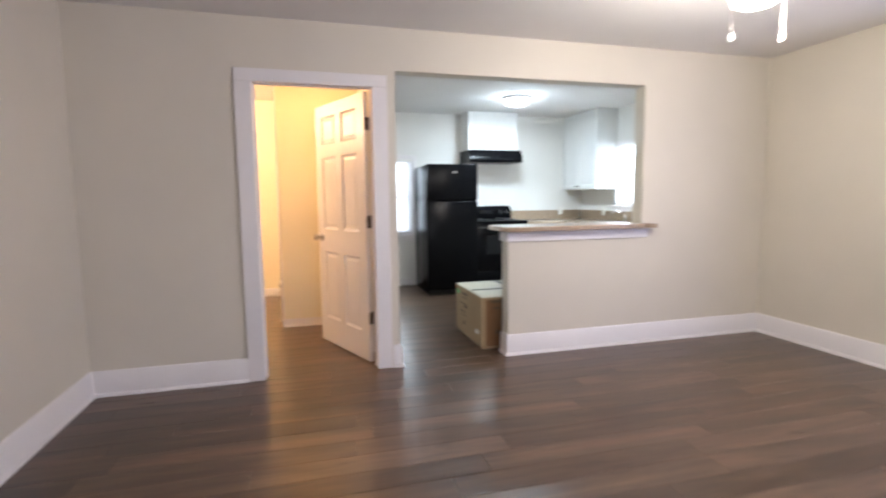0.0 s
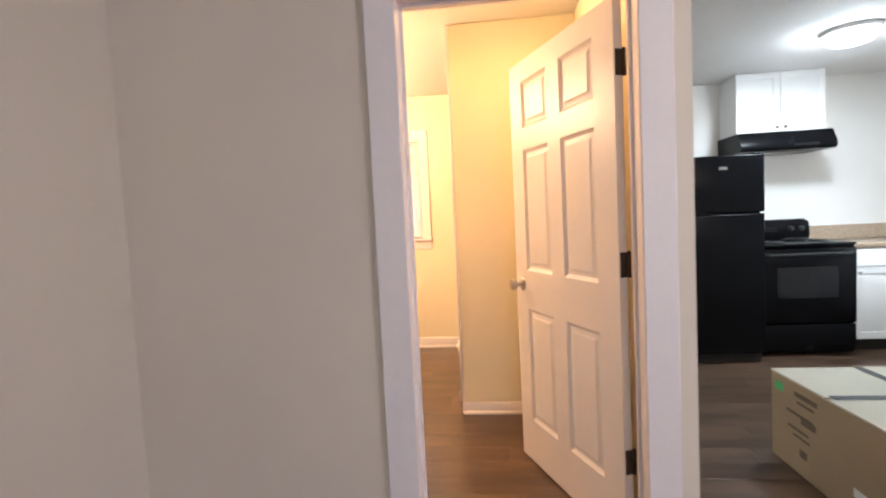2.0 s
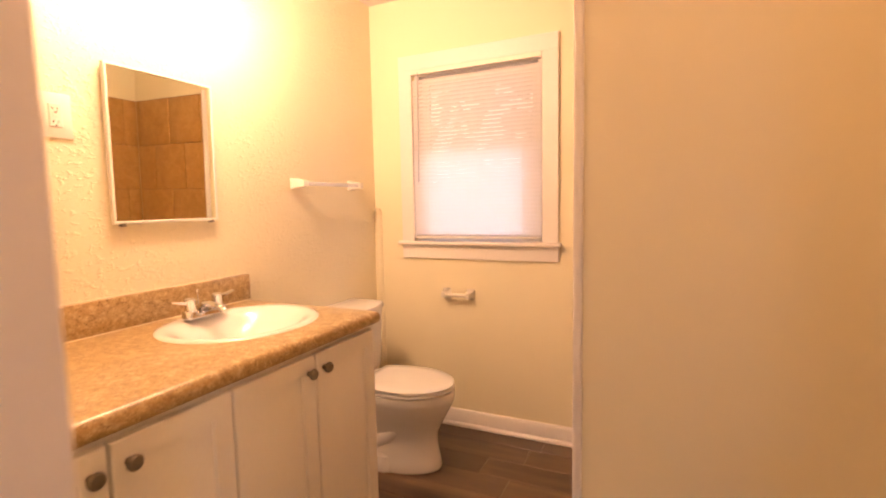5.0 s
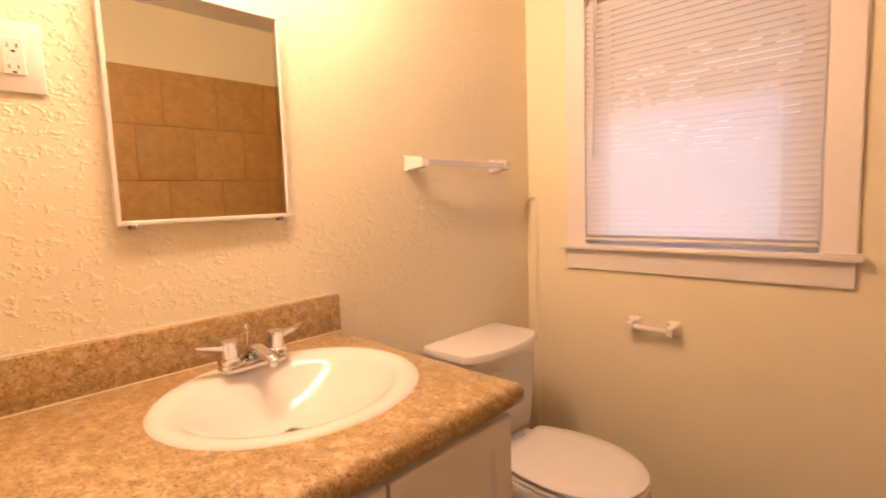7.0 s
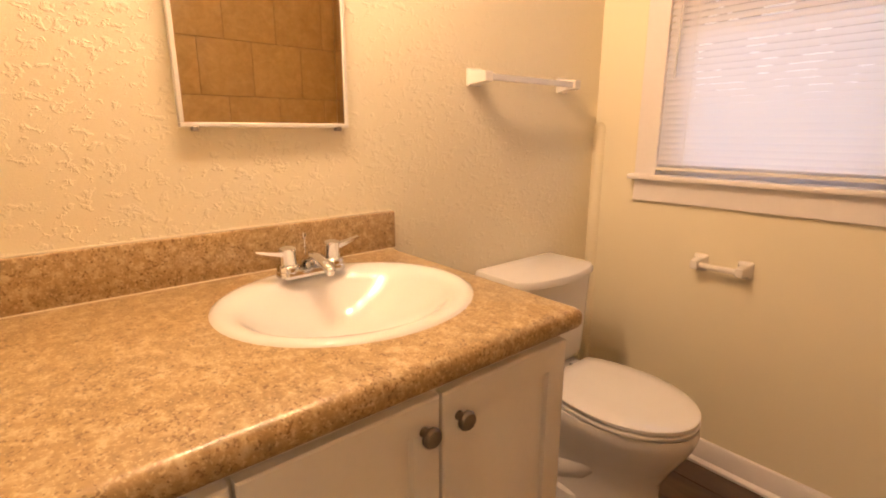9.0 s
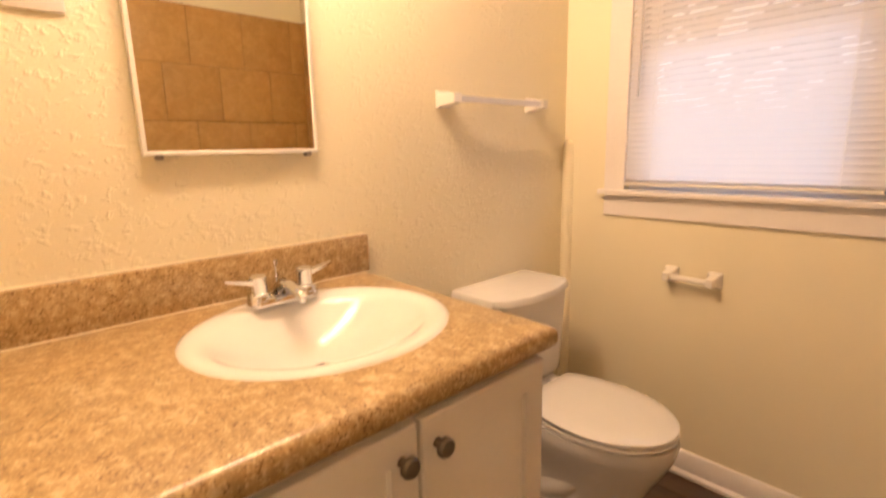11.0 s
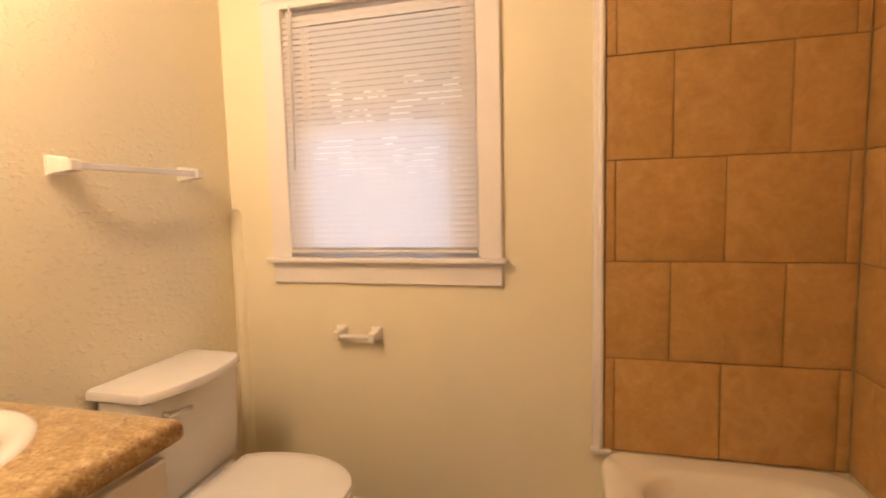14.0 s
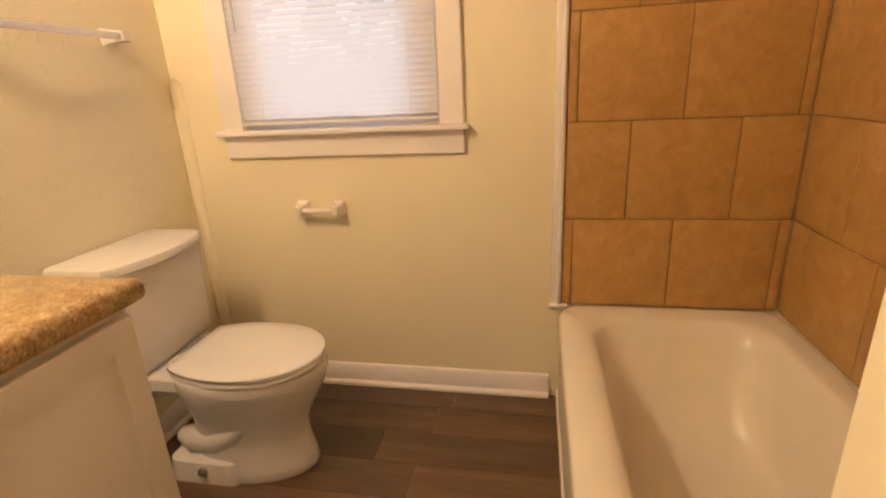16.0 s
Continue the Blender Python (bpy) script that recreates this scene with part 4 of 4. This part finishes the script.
part("slab", loft(counter_rings(), False, False), COUNTER, vtop)
part("backsplash", box(BATH_L + 0.002, V0 + 0.001, 0.9055, BATH_L + 0.022, 7.634, 1.013, 0.004, 2), COUNTER, vtop)
part("caulk_line", sweep([(BATH_L + 0.0235, V0 + 0.002, 0.9060), (BATH_L + 0.0225, 7.630, 0.9060)], 0.0014, 6), BATH_SMOOTH, vtop, "thin bead of pale caulk")
part("caulk_line", box(BATH_L + 0.002, V0 + 0.002, 1.0135, BATH_L + 0.006, 7.632, 1.016, 0.001), BATH_SMOOTH, vtop, "rough bead of pale caulk")

basin = thing("bathroom_sink", "white oval drop-in basin in the laminate countertop", "sink")
ring_list = [(0.008, 0.242, 0.266, 0.8935), (0.008, 0.247, 0.270, 0.898), (0.008, 0.245, 0.268, 0.9025), (0.008, 0.237, 0.260, 0.906), (0.009, 0.228, 0.252, 0.9072), (0.010, 0.217, 0.243, 0.9062), (0.011, 0.206, 0.234, 0.9035), (0.012, 0.195, 0.226, 0.8995), (0.013, 0.186, 0.219, 0.8945)]
ring_list += [(0.014 - 0.022 * (1 - q), 0.022 + 0.156 * q, 0.022 + 0.190 * q, 0.794 + 0.0945 * q ** 1.65) for q in (1.0, 0.95, 0.89, 0.82, 0.74, 0.65, 0.55, 0.44, 0.32, 0.18, 0.0)]
part("bowl", loft([ellipse(SX + dx, SY, a, b, z + 0.004) for dx, a, b, z in ring_list], False, True), PORCELAIN, basin, "", 60)
part("drain", lathe([(0.021, 0), (0.021, 0.003), (0.018, 0.0035), (0.016, 0.0012), (0, 0.0012)], 24, pose(SX - 0.008, SY, 0.7985)), CHROME, basin, "chrome drain with a dark opening")
part("drain_hole", lathe([(0.0155, 0), (0.0155, 0.0008), (0, 0.0008)], 18, pose(SX - 0.008, SY, 0.7997)), DARK, basin)

tap = thing("faucet", "chrome two-handle centerset faucet on the basin rim", "faucet", pose(-1.410, 7.320, 0.9135))
part("base_plate", loft([rounded_rect(-0.027 + i, 0.027 - i, -0.082 + i, 0.082 - i, 0.022, z) for i, z in ((0, 0), (0, 0.010), (0.003, 0.016), (0.008, 0.018))]), CHROME, tap)
for s in (-1, 1):
    h = part("handle_hub", lathe([(0.0265, 0.010), (0.0265, 0.022), (0.023, 0.027), (0.0185, 0.029), (0.0178, 0.058), (0.0195, 0.061), (0.019, 0.067), (0.010, 0.071), (0, 0.0715)], 22, pose(0, s * 0.055, 0)), CHROME, tap)
    part("lever", loft([[(-0.009, s * 0.060, 0.046), (0.009, s * 0.060, 0.046), (0.009, s * 0.060, 0.058), (-0.009, s * 0.060, 0.058)],
                        [(-0.009, s * 0.095, 0.056), (0.009, s * 0.095, 0.056), (0.009, s * 0.095, 0.064), (-0.009, s * 0.095, 0.064)],
                        [(-0.007, s * 0.128, 0.066), (0.007, s * 0.128, 0.066), (0.007, s * 0.128, 0.070), (-0.007, s * 0.128, 0.070)]]), CHROME, h)
part("spout", loft([[(x + dx * math.cos(q), w * math.sin(q), z + h * math.cos(q)) for q in [2 * math.pi * k / 16 for k in range(16)]] for x, w, z, h, dx in
                   ((-0.012, 0.022, 0.014, 0.004, -0.016), (-0.006, 0.021, 0.030, 0.008, -0.014), (0.012, 0.019, 0.040, 0.013, -0.006), (0.040, 0.016, 0.040, 0.012, 0.0), (0.070, 0.0135, 0.035, 0.010, 0.003), (0.098, 0.012, 0.029, 0.008, 0.004), (0.106, 0.009, 0.027, 0.005, 0.003))]), CHROME, tap, "", 60)
part("aerator", lathe([(0.010, 0), (0.010, 0.012), (0.006, 0.012)], 16, pose(0.095, 0, 0.016)), CHROME, tap)
part("lift_rod", sweep([(-0.030, 0, 0.010), (-0.030, 0, 0.078)], 0.0022, 8), CHROME, tap)
part("lift_knob", lathe([(0.003, 0.077), (0.006, 0.081), (0.005, 0.089), (0, 0.091)], 12, pose(-0.030, 0, 0)), CHROME, tap)

MY0, MY1, MZ0, MZ1, MXF = 7.100, 7.498, 1.246, 1.757, BATH_L + 0.016
hang = Matrix.Translation((BATH_L, MY1, MZ0))
mirror = thing("bathroom_mirror", "small wall mirror in a thin white frame, leaning slightly forward", "mirror", hang @ pose(0, 0, 0, 0, 0.7, 0.3) @ hang.inverted())
part("backing", box(BATH_L + 0.001, MY0 + 0.004, MZ0 + 0.004, MXF - 0.004, MY1 - 0.004, MZ1 - 0.004), WHITE_PLASTIC, mirror)
part("glass", box(MXF - 0.0039, MY0 + 0.006, MZ0 + 0.006, MXF - 0.001, MY1 - 0.006, MZ1 - 0.006), MIRROR, mirror, "silvered mirror glass")
for b in ((MY0, MZ0, MY1, MZ0 + 0.010), (MY0, MZ1 - 0.008, MY1, MZ1), (MY0, MZ0 + 0.0101, MY0 + 0.009, MZ1 - 0.0081), (MY1 - 0.009, MZ0 + 0.0101, MY1, MZ1 - 0.0081)):
    part("frame_strip", box(BATH_L + 0.001, b[0], b[1], MXF + 0.003, b[2], b[3], 0.0015), WHITE_PLASTIC, mirror)
for y in (MY0 + 0.03, MY1 - 0.028):
    part("clip", box(BATH_L + 0.001, y - 0.007, MZ0 - 0.008, MXF + 0.005, y + 0.007, MZ0 + 0.003, 0.002), RUST, mirror, "small dull metal clip")

outlet(pose(BATH_L, 6.968, 1.570, 0, 0, 90), "white GFCI outlet with an oversized plate beside the mirror", 0.090, 0.130)

vlight = thing("vanity_light", "chrome light bar with three lit bulbs above the mirror", "wall light")
part("back_plate", box(BATH_L + 0.001, 7.01, 2.115, BATH_L + 0.035, 7.59, 2.215, 0.006, 2), CHROME, vlight)
for dy in (-0.18, 0.0, 0.18):
    sk = part("socket", lathe([(0.028, 0), (0.028, 0.012), (0.014, 0.018), (0.014, 0.10), (0.028, 0.106), (0.028, 0.13), (0.02, 0.136)], 18, pose(BATH_L + 0.034, 7.30 + dy, 2.165, 0, 90, 0)), CHROME, vlight)
    bu = part("bulb", lathe([(0.018, 0.136), (0.030, 0.16), (0.047, 0.195), (0.047, 0.22), (0.030, 0.245), (0, 0.252)], 22, pose(BATH_L + 0.034, 7.30 + dy, 2.165, 0, 90, 0)), WARM_GLASS, sk, "lit round bulb")
    bu.visible_shadow = False

towel = thing("towel_bar", "white ceramic towel bar with a clear plastic rod", "towel bar")
for y in (7.955, 8.405):
    part("post", loft([[(BATH_L + 0.001, y - 0.028 + i, 1.374 + i), (BATH_L + 0.001, y + 0.028 - i, 1.374 + i), (BATH_L + 0.001, y + 0.028 - i, 1.426 - i), (BATH_L + 0.001, y - 0.028 + i, 1.426 - i)] if k == 0 else
                      [(BATH_L + d, y - 0.028 + i, 1.374 + i), (BATH_L + d, y + 0.028 - i, 1.374 + i), (BATH_L + d, y + 0.028 - i, 1.426 - i), (BATH_L + d, y - 0.028 + i, 1.426 - i)]
                      for k, (d, i) in enumerate(((0.001, 0), (0.010, 0), (0.018, 0.006), (0.055, 0.010), (0.072, 0.011), (0.075, 0.014)))]), CERAMIC, towel)
part("rod", box(BATH_L + 0.048, 7.972, 1.390, BATH_L + 0.067, 8.425, 1.409, 0.002), ACRYLIC, towel, "clear square plastic rod")

tp = thing("toilet_paper_holder", "white ceramic empty toilet paper holder under the window", "paper holder")
for x in (-1.067, -0.921):
    part("post", loft([rounded_rect(x - w, x + w, 0.778 - h, 0.778 + h, 0.006, z, 3) for w, h, z in ((0.024, 0.030, -BATH_B + 0.001), (0.024, 0.030, -BATH_B + 0.008), (0.017, 0.021, -BATH_B + 0.018), (0.013, 0.016, -BATH_B + 0.060), (0.011, 0.014, -BATH_B + 0.064))]), CERAMIC, tp)
for o in tp.children:
    o.data.transform(Matrix(((1, 0, 0, 0), (0, 0, -1, 0), (0, 1, 0, 0), (0, 0, 0, 1))))
part("roller", sweep([(-1.055, BATH_B - 0.045, 0.776), (-0.933, BATH_B - 0.045, 0.776)], 0.0105, 16), CERAMIC, tp)

structure("wall_pipe_chase", sweep([(BATH_L + 0.018, BATH_B + 0.010, z) for z in (0.0, 1.24, 1.256, 1.268, 1.275)], [0.030, 0.030, 0.027, 0.019, 0.006], 24), BATH_SMOOTH, "painted round pipe cover in the bathroom corner", "pipe cover")

# ---------------------------------------------------------------- bathroom: toilet
wc = thing("toilet", "white two-piece toilet with a closed lid beside the vanity", "toilet")
TY = 8.180
part("tank", loft([rounded_rect(BATH_L + 0.012, BATH_L + d, TY - w, TY + w, 0.035, z) for d, w, z in ((0.185, 0.180, 0.400), (0.200, 0.192, 0.425), (0.208, 0.194, 0.58), (0.214, 0.198, 0.735))]), PORCELAIN, wc)


def lid_ring(i, z):
    """Tank lid outline with a bowed front edge."""
    out = []
    n = 16
    for k in range(n + 1):
        u = -1 + 2 * k / n
        out.append((BATH_L + 0.208 + 0.050 * (1 - u * u) - i - (0.012 if abs(u) > 0.99 else 0), TY + u * (0.208 - i), z))
    out += [(BATH_L + 0.008, TY + 0.208 - i, z), (BATH_L + 0.008, TY - 0.208 + i, z)]
    return out


part("tank_lid", loft([lid_ring(0.010, 0.736), (lid_ring(0.0, 0.742)), lid_ring(0.0, 0.758), lid_ring(0.004, 0.766), lid_ring(0.014, 0.769)]), PORCELAIN, wc)
lever = part("flush_lever", sweep([(BATH_L + 0.208, TY - 0.145, 0.69), (BATH_L + 0.229, TY - 0.145, 0.69), (BATH_L + 0.236, TY - 0.11, 0.688), (BATH_L + 0.236, TY - 0.065, 0.682)], [0.012, 0.010, 0.007, 0.006], 10), CHROME, wc, "chrome flush lever")
bowl_rings = [(-1.350, -0.908, 0.134, 0.0), (-1.352, -0.904, 0.138, 0.010), (-1.340, -0.912, 0.131, 0.05), (-1.325, -0.925, 0.124, 0.12), (-1.305, -0.922, 0.124, 0.18),
              (-1.300, -0.892, 0.140, 0.24), (-1.310, -0.858, 0.163, 0.30), (-1.315, -0.838, 0.178, 0.345), (-1.315, -0.832, 0.184, 0.375), (-1.315, -0.836, 0.182, 0.392)]
part("bowl", loft([egg(xb, xf, TY, b, z, 48, 2.6) for xb, xf, b, z in bowl_rings]), PORCELAIN, wc, "", 60)
part("deck", loft([[(BATH_L + 0.02 + i, TY - 0.172 + i, z), (BATH_L + 0.15, TY - 0.170 + i, z), (BATH_L + 0.21, TY - 0.150 + i, z), (-1.24, TY - 0.150 + i, z), (-1.24, TY + 0.150 - i, z), (BATH_L + 0.21, TY + 0.150 - i, z), (BATH_L + 0.15, TY + 0.170 - i, z), (BATH_L + 0.02 + i, TY + 0.172 - i, z)] for i, z in ((0.075, 0.285), (0.02, 0.335), (0.002, 0.350), (0.0, 0.388), (0.006, 0.396))]), PORCELAIN, wc)
part("trapway", sweep([(-1.00, TY - 0.080, 0.29), (-1.06, TY - 0.086, 0.24), (-1.13, TY - 0.085, 0.175), (-1.20, TY - 0.082, 0.135), (-1.29, TY - 0.075, 0.12), (-1.35, TY - 0.06, 0.12)], [0.015, 0.038, 0.050, 0.052, 0.050, 0.03], 16), PORCELAIN, wc)
part("foot_flange", loft([rounded_rect(-1.375 + i, -1.11 - i, TY - 0.146 + i, TY + 0.146 - i, 0.04, z) for i, z in ((0, 0.0), (0, 0.030), (0.006, 0.075), (0.03, 0.092))]), PORCELAIN, wc)
part("seat_ring", loft([egg(xb, xf, TY, b, z, 96, 2.2, -1.075, -1.280) for xb, xf, b, z in ((-1.354, -0.842, 0.178, 0.394), (-1.358, -0.836, 0.182, 0.398), (-1.358, -0.836, 0.182, 0.408), (-1.352, -0.844, 0.176, 0.412))]), PORCELAIN, wc, "", 60)
part("seat_lid", loft([egg(xb, xf, TY, b, z, 96, 2.2, -1.075, cut) for xb, xf, b, z, cut in ((-1.356, -0.846, 0.178, 0.4145, -1.284), (-1.362, -0.838, 0.184, 0.418, -1.288), (-1.362, -0.838, 0.184, 0.427, -1.288), (-1.355, -0.846, 0.177, 0.431, -1.283), (-1.312, -0.90, 0.130, 0.433, -1.245))]), PORCELAIN, wc, "closed white seat lid", 60)
for s in (-1, 1):
    part("seat_hinge", box(-1.312, TY + s * 0.075 - 0.02, 0.397, -1.288, TY + s * 0.075 + 0.02, 0.424, 0.006, 2), WHITE_PLASTIC, wc)
part("bolt_cap", lathe([(0.016, 0), (0.015, 0.010), (0.009, 0.016), (0, 0.018)], 16, pose(-1.235, TY - 0.144, 0.05, 85)), RUST, wc, "dull brown bolt cap")
valve = thing("supply_valve", "chrome water supply valve on the wall behind the toilet", "valve")
part("escutcheon", lathe([(0.03, 0), (0.028, 0.006), (0.012, 0.012), (0.010, 0.05)], 20, pose(BATH_L + 0.001, 7.90, 0.16, 0, 90, 0)), CHROME, valve)
part("handle", lathe([(0.016, 0), (0.018, 0.010), (0.012, 0.018)], 14, pose(BATH_L + 0.05, 7.90, 0.16, 0, 90, 0)), WHITE_PLASTIC, valve)
part("hose", sweep([(BATH_L + 0.05, 7.90, 0.17), (BATH_L + 0.06, 7.91, 0.25), (BATH_L + 0.08, 7.97, 0.32), (BATH_L + 0.09, 8.02, 0.38), (BATH_L + 0.09, 8.03, 0.405)], 0.006, 8), RUST, valve, "braided supply hose")

# ---------------------------------------------------------------- bathroom: tub and tile trim
tub = thing("bathtub", "white enamelled alcove bathtub with worn enamel", "bathtub")
BX0, BX1, BY0, BY1 = -0.100, 0.6335, 7.143, 8.640
part("rim_and_basin", loft([rounded_rect(BX0 + a, BX1 - b, BY0 + c, BY1 - d, r, z, 8) for a, b, c, d, r, z in (
    (0.012, 0.0, 0.0, 0.0, 0.075, 0.352), (0.002, 0.0, 0.0, 0.0, 0.085, 0.362), (0.0, 0.0, 0.0, 0.0, 0.09, 0.380), (0.004, 0.0, 0.0, 0.0, 0.088, 0.396), (0.014, 0.0, 0.0, 0.0, 0.08, 0.404),
    (0.085, 0.05, 0.07, 0.075, 0.13, 0.406), (0.105, 0.065, 0.085, 0.090, 0.13, 0.402), (0.118, 0.075, 0.095, 0.102, 0.13, 0.390), (0.130, 0.088, 0.11, 0.13, 0.13, 0.34),
    (0.150, 0.105, 0.14, 0.20, 0.13, 0.20), (0.170, 0.120, 0.17, 0.26, 0.12, 0.11), (0.200, 0.145, 0.20, 0.31, 0.10, 0.075), (0.26, 0.20, 0.30, 0.42, 0.05, 0.065))], False, True), TUB, tub, "", 60)
part("apron", box(BX0 + 0.012, BY0 + 0.07, 0.0, BX0 + 0.028, BY1 - 0.002, 0.353, 0.004, 2), TUB, tub)
part("apron_lip", box(BX0 + 0.003, BY0 + 0.07, 0.0, BX0 + 0.0115, BY1 - 0.002, 0.045, 0.003), TUB, tub)
part("drain", lathe([(0.03, 0), (0.03, 0.004), (0.02, 0.006), (0, 0.004)], 22, pose(0.27, 7.50, 0.066)), CHROME, tub)

trim = thing("tile_edge_trim", "painted flat trim with a rounded bead beside the tile", "trim", kind="structure")
part("strip", box(-0.124, BATH_B - 0.013, 0.411, -0.087, BATH_B, 2.095, 0.005, 3), TRIM, trim)
part("bead", sweep([(-0.098, BATH_B - 0.013, 0.411), (-0.098, BATH_B - 0.013, 2.095)], 0.009, 12), TRIM, trim)
part("foot_block", box(-0.130, BATH_B - 0.026, 0.396, -0.062, BATH_B - 0.001, 0.4105, 0.003), TRIM, trim)

# ---------------------------------------------------------------- wall tiles, running bond
T_ROWS = ((0.409, 0.735), (0.735, 1.066), (1.066, 1.401), (1.401, 1.735), (1.735, 2.072))
TILES = {}


def tile_mesh(w, h):
    """A cushion-edged tile, w wide along x and h high, its face towards -y."""
    key = (round(w, 3), round(h, 3))
    if key not in TILES:
        g = 0.0017
        rings = [[(g + i, y, g + i), (w - g - i, y, g + i), (w - g - i, y, h - g - i), (g + i, y, h - g - i)] for i, y in ((0, 0), (0, -0.0030), (0.0008, -0.0042), (0.003, -0.0048))]
        TILES[key] = mesh_of("tile", loft(rings, False, True), 50)
        TILES[key].materials.append(TILE)
    return TILES[key]


def tiled(name, length, first, m, label):
    """Grout bed with tiles; the joints of odd rows start at first[0], of even rows at first[1]."""
    bed = tagged(part(name, box(0, -0.004, 0.406, length, 0, 2.075), GROUT), label, "tiled wall", kind="structure")
    bed.matrix_world = m
    for r, (z0, z1) in enumerate(T_ROWS):
        x, cuts = first[r % 2], [0.0]
        while x < length - 0.02:
            cuts.append(x)
            x += 0.3283
        cuts.append(length)
        for a, b in zip(cuts, cuts[1:]):
            if b - a > 0.012:
                piece("tile", tile_mesh(b - a, z1 - z0), bed, (a, -0.0035, z0), (radians(random.uniform(-0.12, 0.12)), 0, radians(random.uniform(-0.12, 0.12))))
    return bed


tiled("wall_tile_back", 0.724, (0.033, 0.205), pose(-0.086, BATH_B, 0), "tan ceramic tile wall at the back of the bathtub")
tiled("wall_tile_side", 1.520, (0.101, 0.264), pose(TUB_R, 8.648, 0, 0, 0, -90), "tan ceramic tile wall along the bathtub")
tiled("wall_tile_end", 0.633, (0.10, 0.26), pose(0.635, TUB_N, 0, 0, 0, 180), "tan ceramic tile wall at the tap end of the bathtub")

# ---------------------------------------------------------------- floor planks along x
PW, PL = 0.1525, 1.219


def plank_bm(bm, x0, y0, x1, y1):
    g, b = 0.0006, 0.0010
    rings = [[(x0 + g + i, y0 + g + i, z), (x1 - g - i, y0 + g + i, z), (x1 - g - i, y1 - g - i, z), (x0 + g + i, y1 - g - i, z)] for i, z in ((0, -0.004), (0, -0.0012), (b, 0.0))]
    vs = [[bm.verts.new(p) for p in r] for r in rings]
    for a, c in zip(vs, vs[1:]):
        for i in range(4):
            bm.faces.new((a[i], a[(i + 1) % 4], c[(i + 1) % 4], c[i]))
    bm.faces.new(vs[-1])


PLANKS = {}
rest = bmesh.new()
rnd = random.Random(11)
row = 0
y = LIV_B - 0.1
while y < KIT_B + 0.1:
    x = BATH_L - 0.1 - rnd.uniform(0.0, PL)
    while x < KIT_R + 0.1:
        a, b = max(x, BATH_L - 0.1), min(x + PL, KIT_R + 0.1)
        if b - a > 0.02:
            if y > 2.9:
                key = round(b - a, 3)
                if key not in PLANKS:
                    bm = bmesh.new()
                    plank_bm(bm, 0, 0, b - a, PW)
                    PLANKS[key] = mesh_of("plank", bm, 0)
                    PLANKS[key].materials.append(PLANK)
                piece("plank", PLANKS[key], floor, (a, y, 0))
            else:
                plank_bm(rest, a, y, b, y + PW)
        x += PL
    y += PW
tagged(part("plank_rest", rest, PLANK, floor, "", 0), kind="stuff")
